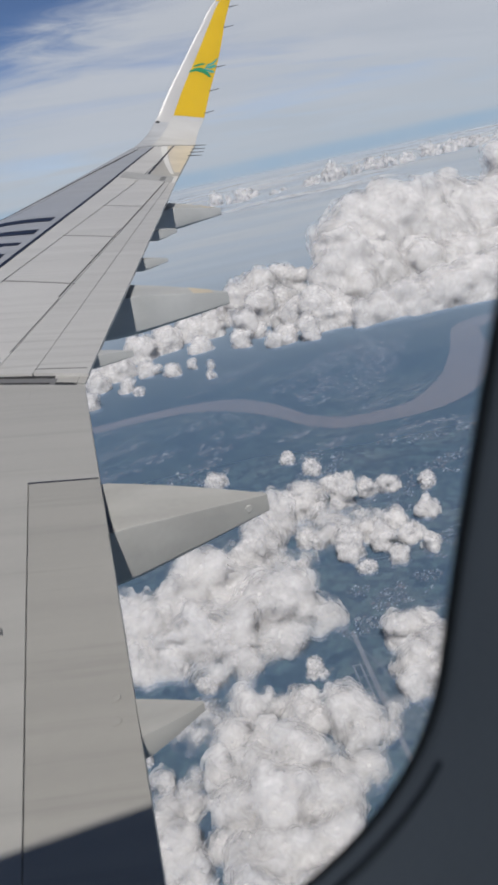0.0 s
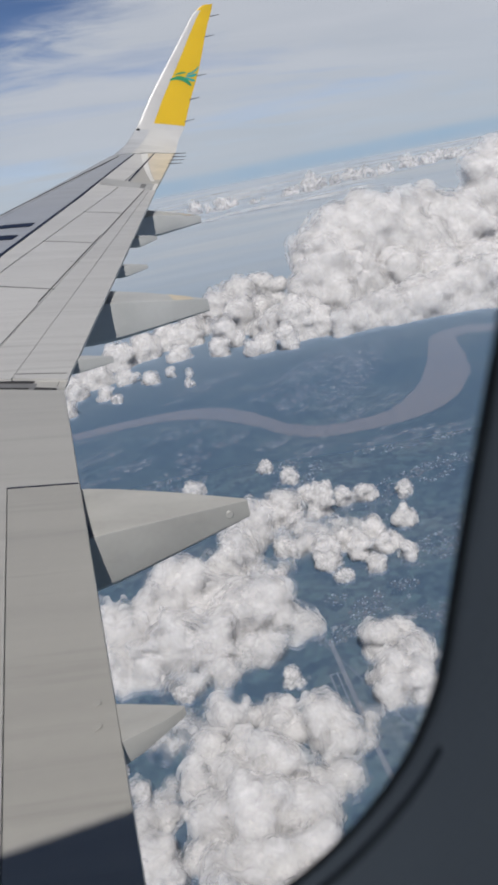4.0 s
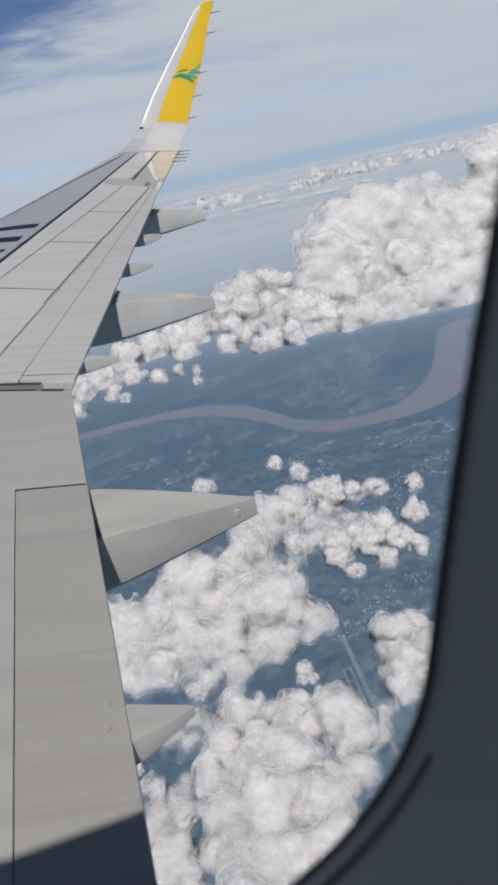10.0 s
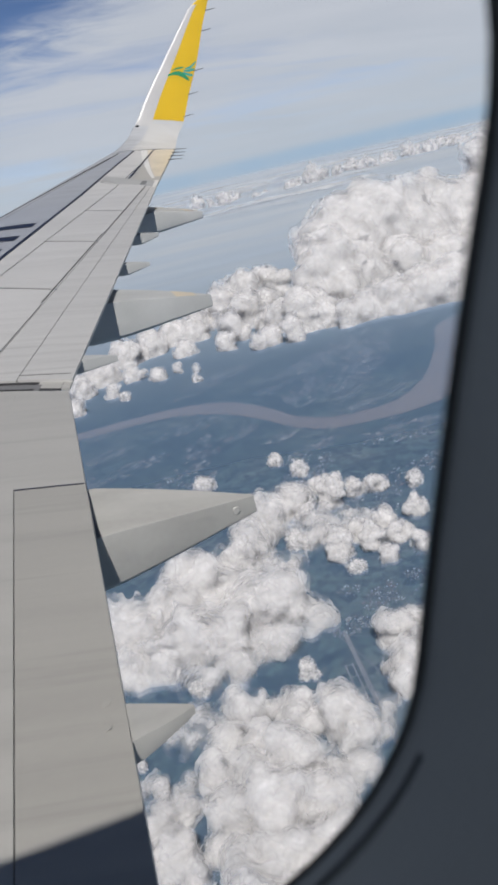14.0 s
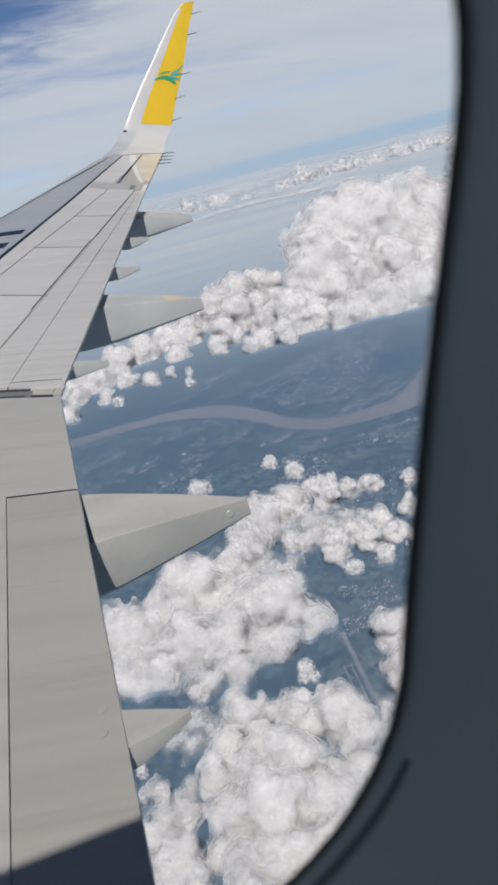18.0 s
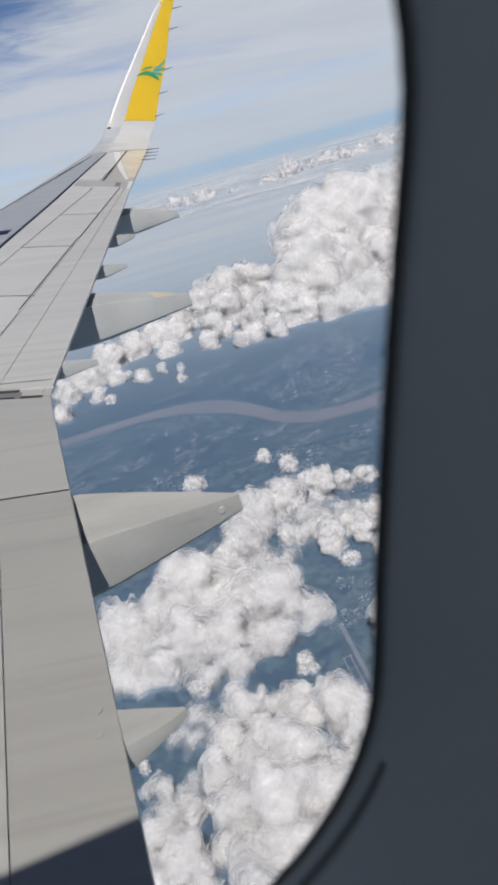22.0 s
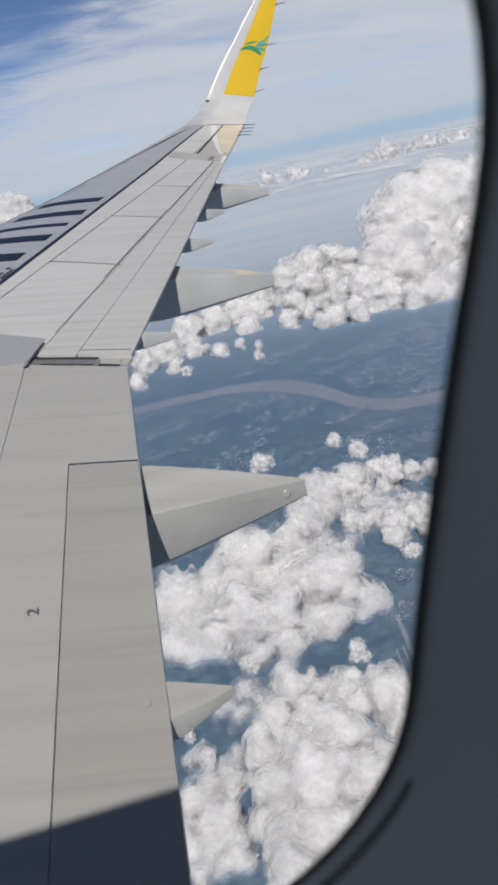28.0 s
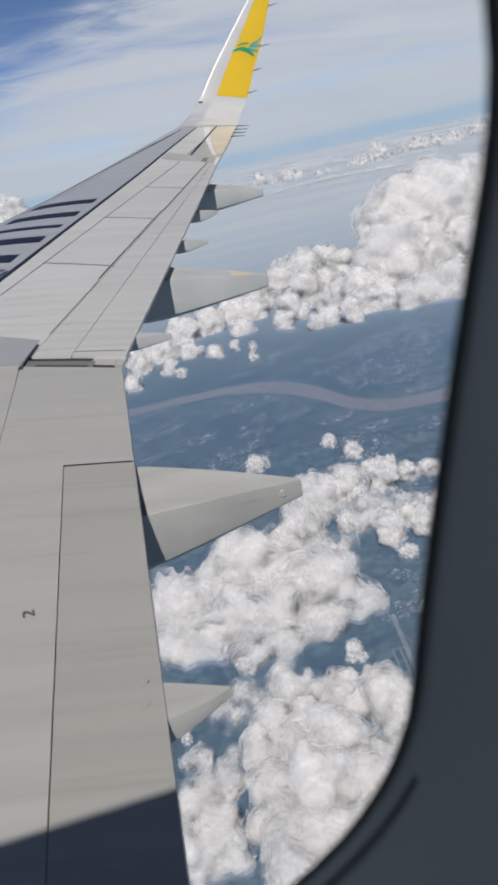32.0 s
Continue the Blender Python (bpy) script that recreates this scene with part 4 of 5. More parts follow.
heap([(1, 1600, 176.7, 22.4), (27, 1600, 173, 20.3), (43, 1600, 161.9, 14.2), (-23, 1620, 169.2, 26.8), (57, 1590, 153.3, 8.1), (6, 1600, 154, 26.4), (-54, 1610, 176.3, 30.7), (3, 1600, 30, 42), (3, 1600, 100, 38)], -1, 3.2, 208, "distant white cumulus seen over the leading edge", BANK, crisp=0.19, density=0.3, under=0.11, fray=0.06, blend=0.6, bend=0.4)
# far line of cloud in the haze below the horizon
heap([(876, 3053, 39.8, 23.4), (904, 2996, 34.2, 12.4), (940, 2954, 36.3, 24.3), (982, 3009, 34.1, 19.7), (1019, 3050, 24.5, 16.3), (1061, 2957, 6.8, 23.2), (1115, 3045, -0.8, 12.4), (1125, 3045, -1.3, 26.6), (1133, 3021, -12.4, 20.1), (1166, 3056, -11.2, 22.6), (1184, 2960, 23, 17.3), (1214, 3012, 26.6, 16.8), (1223, 2977, 23.7, 17.1), (1272, 2998, 38.7, 17), (1270, 2943, 56.3, 26.1), (1330, 3035, 35.3, 12.9), (1306, 2946, 44.4, 12.4), (1361, 3031, 29.6, 15.6), (1383, 2983, 30.9, 17.6), (1421, 3030, 31.5, 14.4), (1466, 3053, 28.5, 13.5), (1475, 3050, 39.6, 22.1), (1470, 2977, 32, 20.7), (1489, 2958, 48.6, 13.8), (1518, 2946, 31.8, 15), (1571, 2968, 38.3, 18.9), (1600, 2991, 30.1, 19.8), (1618, 2999, 27.2, 13.5), (1708, 3054, 42.9, 24.8), (1696, 2992, 33.5, 14.8), (1713, 2994, 32.5, 17.7), (1771, 2994, 29.9, 28.4), (1776, 2975, 33, 20.6), (1857, 3059, 38.6, 19.7), (1857, 2981, 27.8, 21.2), (1902, 3044, 31.1, 26.2), (1934, 3023, 17.7, 26.1), (1999, 3025, 16.3, 19.7), (2030, 3023, 21.6, 26.4)], 5, 4.5, 207, "long far line of hazy white cumulus", "far cloud streaks", crisp=0.25, core=False, density=-0.25, under=0.2, fray=0.1, blend=0.8)
for i, (x, y, r) in enumerate(((991, 2653, 63), (879, 2658, 60), (1120, 2640, 70), (500, 3900, 90), (250, 4000, 110))):
    cumulus([(x, y, r), (x + r, y + 0.3 * r, 0.8 * r), (x - 1.2 * r, y, 0.7 * r)], over_haze(x, y), 0.20, 400 + i, 5.0, "low distant streak of cloud near the horizon", "far cloud streaks", thick=0.2)
for i, lumps in enumerate(([(1250, 3350, 330), (1600, 3420, 380), (2000, 3450, 420), (2400, 3450, 450)], [(930, 2560, 150), (1080, 2580, 190), (1240, 2600, 150)], [(700, 3300, 240), (980, 3500, 260)])):
    cumulus(lumps, over_haze(lumps[0][0], lumps[0][1]) + 4, 0.045, 460 + i, 13.0, "broad hazy deck of distant cloud", "far cloud streaks", thick=0.42, ragged=0.8)


# ---- aircraft wing: x aft, y outboard, z up from the seat's eye ----
def te(y):
    return -0.011 + 0.12 * (y - 1.3) if y < 4.8 else 0.41 + 0.341 * (y - 4.8)


def le(y):
    return 2.49 + 0.52 * (y - 15.3)


def hh(y):
    return float(np.interp(y, [-2, 1.3, 4.8, 15.3, 20], [-1.42, -1.23, -1.055, -0.155, 0.3]))


def yt(u):
    return 0.5775 * (0.2969 * math.sqrt(u) - 0.126 * u - 0.3516 * u * u + 0.2843 * u ** 3 - 0.1015 * u ** 4)


def ztop(y, s):
    """Upper surface at span y, s metres ahead of the trailing edge."""
    c = te(y) - le(y)
    s = min(max(s, 0), c)
    return hh(y) + s * 0.0437 + c * (yt(1 - s / c) - yt(1.0))


def sweep(y, s):
    """How far the outer end is swept aft and up towards the fin."""
    f = min(max(s / (te(y) - le(y)), 0), 1)
    y0 = 12.8 - 1.7 * f * f
    q = max(0.0, (y - y0) / (15.3 - y0)) ** 1.15
    return q * (0.221 + 0.2 * f + 0.213 * f * f), q * (0.214 + 0.08 * max(0.0, (f - 0.86) / 0.14))


def on_wing(y, s, lift=0.0):
    dx, dz = sweep(y, s)
    return (te(y) - s + dx, y, ztop(y, s) + dz + lift)


def panel(name, parent, y0, y1, s0, s1, mat, lift=0.0, thick=0.014, ny=10, ns=6, skew=0.0, label="", fan=False):
    """A curved skin panel between two span stations and two chord lines (functions of y); skew slants its ends (with fan, the outer end alone)."""
    top, bot = [], []
    for i in range(ny + 1):
        for j in range(ns + 1):
            y = y0 + (y1 - y0) * i / ny
            a, b = s0(y), s1(y)
            s = a + (b - a) * j / ns
            k0, k1 = skew if isinstance(skew, tuple) else (0.0 if fan else skew, skew)
            yy = y + (k0 + (k1 - k0) * i / ny) * (s - b)
            top.append(on_wing(yy, s, lift))
            bot.append(on_wing(yy, s, lift - thick))
    n, w = len(top), ns + 1
    F = []
    for i in range(ny):
        for j in range(ns):
            a, b, c, d = i * w + j, i * w + j + 1, (i + 1) * w + j + 1, (i + 1) * w + j
            F.append((a, b, c, d))
            F.append((n + a, n + d, n + c, n + b))
    ring = [j for j in range(ns + 1)] + [i * w + ns for i in range(1, ny + 1)] + [ny * w + j for j in range(ns - 1, -1, -1)] + [i * w for i in range(ny - 1, 0, -1)]
    for k in range(len(ring)):
        a, b = ring[k], ring[(k + 1) % len(ring)]
        F.append((b, a, n + a, n + b))
    me = mesh_from(name, top + bot, F, mat)
    bm = bmesh.new()
    bm.from_mesh(me)
    bmesh.ops.recalc_face_normals(bm, faces=bm.faces)
    bm.to_mesh(me)
    bm.free()
    me.polygons.foreach_set("use_smooth", [True] * len(me.polygons))
    me.set_sharp_from_angle(angle=radians(30))
    return part(name, me, parent, label)


wing = tagged(root("aircraft_wing"), "grey painted airliner wing with yellow upturned tip", "wing")

# the closed wing body under the skin panels, dark in the joints
ys = [-0.2, 0.6, 1.3, 2.0, 3.0, 4.0, 4.8, 5.6, 7, 8.5, 10, 11.5, 12.4, 13, 13.6, 14.2, 14.8, 15.28]
prof = [0, 0.006, 0.02, 0.05, 0.1, 0.18, 0.28, 0.4, 0.55, 0.7, 0.82, 0.92, 0.985]
verts, faces = [], []
for y in ys:
    c = te(y) - le(y)
    ring = []
    for u in prof[::-1]:
        ring.append(on_wing(y, c * (1 - u), -0.012 - 0.02 * min(1, max(0, 4 * (1 - u) - 0.4))))
    for u in prof[1:]:
        low = -0.55 * c * yt(u) * (1 if u < 0.6 else max(0.12, 1 - (u - 0.6) * 2.6))
        dx, dz = sweep(y, c * (1 - u))
        ring.append((le(y) + u * c + dx, y, dz + min(hh(y) + c * (1 - u) * 0.0437 + low, ztop(y, c * (1 - u)) - 0.02)))
    verts.append(ring)
m_ = len(verts[0])
flat = [p for r in verts for p in r]
for i in range(len(ys) - 1):
    for j in range(m_):
        k = (j + 1) % m_
        faces.append((i * m_ + j, i * m_ + k, (i + 1) * m_ + k, (i + 1) * m_ + j))
faces += [tuple(range(m_)), tuple((len(ys) - 1) * m_ + j for j in range(m_))]
part("wing_box", mesh_from("wing_box", flat, faces, M_GAP, True), wing, "dark wing structure in the panel joints")

F_LINE = lambda y: 1.28 - 0.048 * (y - 7.1)              # seam along the rear spar
F_SPO = lambda y: 1.06 - 0.087 * (y - 7.49) if y > 5 else 1.25
R1 = lambda y: 0.55 - 0.052 * (y - 5.29)                 # spoiler trailing edges
R2 = lambda y: 0.32 - 0.031 * (y - 5.08)                 # flap step
chord = lambda y: te(y) - le(y)
g = 0.012
# forward skin and slats
panel("leading_edge_slat", wing, -0.2, 15.28, lambda y: chord(y) * 0.86, lambda y: chord(y) * 0.9995, M_SLAT, 0.0, ny=34, ns=9, label="bare metal leading edge slat")
panel("forward_skin", wing, -0.2, 15.28, lambda y: F_LINE(y) + 0.03 if y > 2 else F_LINE(2) + 0.03, lambda y: chord(y) * 0.86 - 0.02, M_FORE, 0.0, ny=34, ns=8, label="darker blue-grey forward wing skin")
panel("spar_strip", wing, 5.0, 15.28, lambda y: F_SPO(y) + g, lambda y: F_LINE(y) - 0.022, M_SPOIL, 0.0, ny=26, ns=3, label="pale grey strip behind the spar seam")
AFT = lambda y: 0.545 + 0.221 * max(0.0, y - 4.8)      # straight rear edge of the skin ahead of the inner flap
panel("inner_skin", wing, -0.2, 4.98, lambda y: AFT(y) + 0.004, lambda y: F_LINE(max(y, 2)) + 0.018, M_WING, 0.0, ny=16, ns=8, label="pale grey inboard wing skin")
# spoilers, one panel each
JOINTS = []
for a, b in ((5.46, 7.42), (7.42, 9.20), (9.20, 10.95), (10.95, 13.0)):
    panel("spoiler", wing, a + 0.012, b - 0.012, lambda y: R1(y) + g, lambda y: F_SPO(y) - g, M_SPOIL, 0.006, ny=8, ns=4, skew=0.55, label="pale grey spoiler panel")
# outer flap: front part and stepped rear part
panel("outer_flap", wing, 5.10, 12.75, lambda y: R2(y) + 0.006, lambda y: R1(y) - 0.006, M_OUTER, 0.0, ny=22, ns=3, skew=0.3)
panel("flap_trailing_panel", wing, 5.035, 12.7, lambda y: 0.0, lambda y: R2(y) - 0.004, M_OUTER, 0.004, thick=0.018, ny=22, ns=3, skew=0.3)
# aileron and the tip panels
aileron = panel("aileron", wing, 12.85, 15.28, lambda y: 0.0, lambda y: 0.50 - 0.03 * (y - 12.6), M_FLAP, 0.0, thick=0.018, ny=8, ns=4, skew=0.0)
panel("tip_skin", wing, 12.85, 15.28, lambda y: 0.515 - 0.03 * (y - 12.6), lambda y: F_SPO(y) - 0.006, M_SPOIL, 0.0, ny=8, ns=3)
panel("end_band", wing, 13.16, 13.52, lambda y: 0.06, lambda y: 0.92, M_BAND, 0.009, 0.012, 4, 10, 0.52, "dull grey band between the spoilers and the tip")
panel("hinge_recess", wing, 12.86, 13.1, lambda y: 0.17, lambda y: 0.25, M_DARK_FILL, 0.0125, 0.012, 2, 4, 0.52, "dark hinge recess at the end of the flap")
# inner flap with its aft panel
A_LINE = lambda y: 0.273 - 0.01 * (3.4 - y)
inner_flap = panel("inner_flap", wing, -0.2, 4.945, A_LINE, AFT, M_WING, 0.002, thick=0.03, ny=18, ns=5, skew=0.32, fan=True)
panel("flap_end_panel", wing, 3.425, 4.86, lambda y: 0.0, lambda y: A_LINE(y) + 0.005, M_WING, 0.0016, thick=0.028, ny=8, ns=4, skew=(0.15, 0.36))
aft_panel = panel("flap_trailing_panel", wing, -0.2, 3.412, lambda y: 0.0, lambda y: A_LINE(y) - 0.0025, M_FLAP, 0.0, thick=0.026, ny=14, ns=4, skew=0.15, fan=True, label="slightly darker aft flap panel")
panel("wing_shroud", wing, 4.972, 5.76, lambda y: 0.572, lambda y: 1.25, M_SHROUD, 0.010, ny=5, ns=6, skew=0.585, label="smooth blue-grey shroud ahead of the flap gap", fan=True)
for yj in (7.42, 9.20, 10.95):
    JOINTS.append([(yj, F_SPO(yj)), (yj + 0.55 * (R1(yj) - F_SPO(yj)), R1(yj))])
# the gap between the flaps, with its dark end rib and pale lip
panel("flap_end_rib", wing, 4.95, 5.06, lambda y: 0.17, lambda y: 0.565, M_DARK_FILL, -0.010, 0.02, 2, 8, 0.29, "dark end rib between the flaps")
panel("flap_lip", wing, 4.90, 5.06, lambda y: 0.004, lambda y: 0.19, M_WING, -0.012, 0.012, 3, 5, 0.36, "pale lip under the end of the flap")


# raised seams, stencils and marks
def strip(name, pts, width, mat, lift, label=""):
    """A narrow band lying on the wing through (y, s) points."""
    v, f = [], []
    n = 14
    P = []
    for (ya, sa), (yb, sb) in zip(pts[:-1], pts[1:]):
        P += [(ya + (yb - ya) * k / n, sa + (sb - sa) * k / n) for k in range(n)]
    P.append(pts[-1])
    for i, (y, s) in enumerate(P):
        ya, sa = P[max(i - 1, 0)]
        yb, sb = P[min(i + 1, len(P) - 1)]
        dy, ds = yb - ya, sb - sa
        dx = (te(yb) - sb) - (te(ya) - sa)
        ln = math.hypot(dx, dy)
        ny_, nx_ = -dx / ln * width / 2, dy / ln * width / 2
        for q in (-1, 1):
            yy = y + q * ny_
            ss = te(yy) - (te(y) - s + q * nx_)
            x_, y_, z_ = on_wing(yy, ss, lift)
            v += [(x_, y_, z_), (x_, y_, z_ - 0.004)]
    for i in range(len(P) - 1):
        a = 4 * i
        f += [(a, a + 2, a + 6, a + 4), (a + 1, a + 5, a + 7, a + 3), (a, a + 4, a + 5, a + 1), (a + 2, a + 3, a + 7, a + 6)]
    return part(name, mesh_from(name, v, f, mat), wing, label)


strip("spar_seam", [(2.0, F_LINE(2.0)), (15.27, F_LINE(15.27))], 0.036, M_INK, 0.004, "dark walkway line along the spar")
# thin dark lines added to darken the slot between the flaps
strip("flap_slot_line", [(5.062, 0.55), (4.965, 0.20)], 0.022, M_GAP, -0.004, "thin dark line drawn to darken the flap slot")
strip("flap_slot_line", [(4.955, 0.50), (4.865, 0.20)], 0.014, M_GAP, -0.004, "thin dark line drawn to darken the flap slot")
strip("shroud_gap", [(5.10, 0.566), (5.29, 0.569)], 0.03, M_GAP, 0.008, "dark gap at the edge of the shroud")
strip("flap_joint", [(3.3775, 0.004), (3.4185, A_LINE(3.42))], 0.006, M_INK, 0.003, "fine dark joint across the flap")
strip("flap_joint", [(5.035, 0.02), (5.10, 0.318)], 0.010, M_JOINT, 0.006, "fine joint at the end of the flap panel")
strip("tip_joint", [(15.28, 0.02), (15.28, 0.8)], 0.02, M_JOINT, 0.004, "fine joint at the foot of the upturned tip")
strip("aileron_joint", [(13.12, 0.497), (15.27, 0.43)], 0.035, M_INK, 0.004, "dark hinge line of the aileron")
strip("slat_seam", [(2.0, chord(2.0) * 0.86 - 0.01), (15.27, chord(15.27) * 0.86 - 0.01)], 0.03, M_GAP, 0.004, "dark seam behind the slats")
for ya, yb, off, wd, mt in ((5.46, 6.66, 0.0, 0.007, M_JOINT), (6.70, 9.30, 0.012, 0.012, M_GAP), (9.30, 12.8, 0.0, 0.009, M_JOINT)):
    strip("spoiler_edge", [(ya, R1(ya) + off), (yb, R1(yb) + off)], wd, mt, 0.008, "dark trailing edge gap of the spoilers")
for jt in JOINTS:
    strip("spoiler_joint", jt, 0.02, M_JOINT, 0.009, "dull joint between spoilers")
# light reflected from the tip fin, painted pale and cream on the outer aileron
panel("pale_band", wing, 13.30, 15.27, lambda y: 0.085 + 0.245 * (y - 13.28), lambda y: 0.085 + 0.245 * (y - 13.28) + 0.05 + 0.045 * (y - 13.3), M_PALE, 0.0025, 0.004, 12, 4, label="pale curved band of painted reflection on the aileron")
panel("cream_area", wing, 13.40, 15.27, lambda y: 0.012, lambda y: 0.075 + 0.245 * (y - 13.28), M_CREAM, 0.0025, 0.004, 12, 5, label="cream painted reflection at the corner of the aileron")
panel("pale_band", wing, 12.62, 13.12, lambda y: 0.0, lambda y: 0.05 + 0.08 * (y - 12.62), M_PALE, 0.007, 0.004, 4, 3, label="pale painted reflection at the flap corner")
# small lettering beside the spar line, too fine to read
for row, off in ((0, 0.048), (1, 0.098)):
    for k in range(9):
        if (k + row) % 5 == 3:
            continue
        ya = 6.72 + 0.075 * k
        strip("lettering_bar", [(ya, F_LINE(ya) + off), (ya + 0.052, F_LINE(ya + 0.052) + off)], 0.026, M_INK, 0.005)
# registration marks on the forward skin as plain bars
for yb, sa, sb, w in ((10.45, 1.24, 1.98, 0.26), (9.72, 1.27, 2.03, 0.26), (9.12, 1.30, 2.05, 0.14), (8.55, 1.33, 2.1, 0.26), (7.85, 1.38, 2.15, 0.28), (7.2, 1.5, 2.1, 0.12)):
    strip("marking_bar", [(yb - 0.10, sa), (yb + 0.14, sb)], w, M_INK, 0.006, "dark blue marking on the wing skin")


def text_on(name, body, y, s, size, mat, parent, spin, label):
    cu = bpy.data.curves.new(name, "FONT")
    cu.body, cu.size, cu.extrude, cu.align_x, cu.align_y = body, size, 0.0015, "CENTER", "CENTER"
    tmp = bpy.data.objects.new("tmp", cu)
    scene.collection.objects.link(tmp)
    dg = bpy.context.evaluated_depsgraph_get()
    me = bpy.data.meshes.new_from_object(tmp.evaluated_get(dg))
    bpy.data.objects.remove(tmp)
    me.materials.clear()
    me.materials.append(mat)
    ob = part(name, me, parent, label)
    p, px, py = (Vector(on_wing(*q)) for q in ((y, s), (y, s - 0.05), (y + 0.05, s)))
    ex = (px - p).normalized()
    ez = ex.cross(py - p).normalized()
    ey = ez.cross(ex)
    ob.matrix_local = Matrix.Translation(p + ez * 0.008) @ Matrix((ex, ey, ez)).transposed().to_4x4() @ pose(0, 0, 0, 0, 0, spin) @ Matrix.Diagonal((1.7, 1.0, 1.0, 1.0))
    return ob


text_on("stencil", "2", 2.325, 0.338, 0.045, M_JOINT, inner_flap, 88, "small dark number two stencil")
# small round fastener plates over the inner fairing
for yy, ss in ((1.93, 0.05), (1.84, 0.055)):
    bm = bmesh.new()
    bmesh.ops.create_cone(bm, cap_ends=True, segments=20, radius1=0.019, radius2=0.0175, depth=0.001)
    me = bpy.data.meshes.new("access_plate")
    bm.to_mesh(me)
    bm.free()
    me.materials.append(M_FLAP)
    ob = part("access_plate", me, aft_panel)
    ob.location = on_wing(yy, ss, 0.0)
bm = bmesh.new()
bmesh.ops.create_cone(bm, cap_ends=True, segments=16, radius1=0.016, radius2=0.014, depth=0.006)
me = bpy.data.meshes.new("hinge_bolt")
bm.to_mesh(me)
bm.free()
me.materials.append(M_INK)
part("hinge_bolt", me, wing, "black bolt at the corner of the flap").location = on_wing(4.895, 0.556, 0.010)
# little row of vent holes on the spoiler
for k in range(3):
    strip("vent_slot", [(8.09, 0.462 - 0.03 * k), (8.105, 0.462 - 0.03 * k)], 0.014, M_INK, 0.006)


# ---- flap track fairings ----
def fairing(name, yc, yo, xt, zc, zo, zb, tip_x, tip_top, tip_bot, tip_y, label, p_top=1.0, p_bot=1.15, mat=None, seal=0.0, fin_glint=False):
    """A boat-shaped fairing: flat top, sharp shoulder, slab side and keel, blunt aft end; seal: width of the dark strip at the flap's edge."""
    x0 = xt - 1.15 * (tip_x - xt)

    def section(x, grow=0.0):
        a = max(0.0, (x - xt) / (tip_x - xt))           # 0 at the trailing edge, 1 at the tip
        yi, ye = yc + (tip_y - yc) * a, yo + (tip_y + 0.05 * (yo - yc) - yo) * a
        zt_i = zc + (tip_top - zc) * a ** p_top
        zt_o = zo + (tip_top - zo) * a ** (p_top + 0.1) + 0.10 * (zc - zb) * math.sin(math.pi * min(a, 1)) * 0.25
        b = zb + (tip_bot - zb) * a ** p_bot
        if x < xt:
            dn = (xt - x) / (xt - x0)
            b = b + (zc - b) * 0.5 * dn ** 2
            zt_i, zt_o = zt_i - 0.05 * dn, zt_o - 0.05 * dn
        wid = ye - yi
        ring = [(x, yi, zt_i), (x, yi + 0.30 * wid, zt_i + (zt_o - zt_i) * 0.33), (x, ye, zt_o), (x, ye + 0.02 * wid, zt_o - 0.35 * (zt_o - b)), (x, yi + 0.72 * wid, b), (x, yi + 0.012 * wid + 0.10 * (zt_i - b), b), (x, yi + 0.012 * wid, b + 0.085 * (zt_i - b)), (x, yi - 0.03 * wid, zt_i - 0.5 * (zt_i - b))]
        if grow:
            my, mz = yi + 0.45 * wid, (zt_i + b) / 2
            ring = [(q[0], my + (q[1] - my) * (1 + grow), mz + (q[2] - mz) * (1 + grow) + (grow * 0.02 if i_ < 3 else 0)) for i_, q in enumerate(ring)]
        return ring

    def shell(nm, xs, mt, parent, lb, width, grow=0.0, faces=range(8)):
        V, F, k = [], [], 8
        for x in xs:
            V += section(x, grow)
        for i in range(len(xs) - 1):
            for j in faces:
                F.append((i * k + j, i * k + (j + 1) % k, (i + 1) * k + (j + 1) % k, (i + 1) * k + j))
        if len(list(faces)) == k:
            F += [tuple(range(k))[::-1], tuple((len(xs) - 1) * k + j for j in range(k))]
        me = mesh_from("fairing_shell", V, F, mt)
        bm = bmesh.new()
        bm.from_mesh(me)
        bmesh.ops.delete(bm, geom=[v for v in bm.verts if not v.link_faces], context="VERTS")
        bmesh.ops.recalc_face_normals(bm, faces=bm.faces)
        bm.to_mesh(me)
        bm.free()
        me.polygons.foreach_set("use_smooth", [True] * len(me.polygons))
        me.set_sharp_from_angle(angle=radians(28))
        ob = part(nm, me, parent, lb)
        bevelled(ob, width, 4, 28)
        return ob

    w = 0.045 * (zc - zb) + 0.003
    ob = shell(name, [x0 + (tip_x - x0) * i / 12 for i in range(13)], mat or M_FAIR, wing, label, w)
    # dark strip laid on to draw the gap at the flap's edge
    if seal:
        shell("fairing_gap_strip", [xt - 0.02, xt + 0.5 * seal, xt + seal], M_DARK_FILL, ob, "dark strip for the gap where the fairing meets the flap", 0.001, 0.012, (0, 1))
    # sunlight thrown back by the tip fin, painted on as a cream patch
    if fin_glint:
        shell("reflection_patch", [xt + (tip_x - xt) * q for q in (0.64, 0.71, 0.78, 0.85)], M_CREAM, ob, "cream painted reflection on top of the fairing", 0.001, 0.010, (0, 1))
    return ob


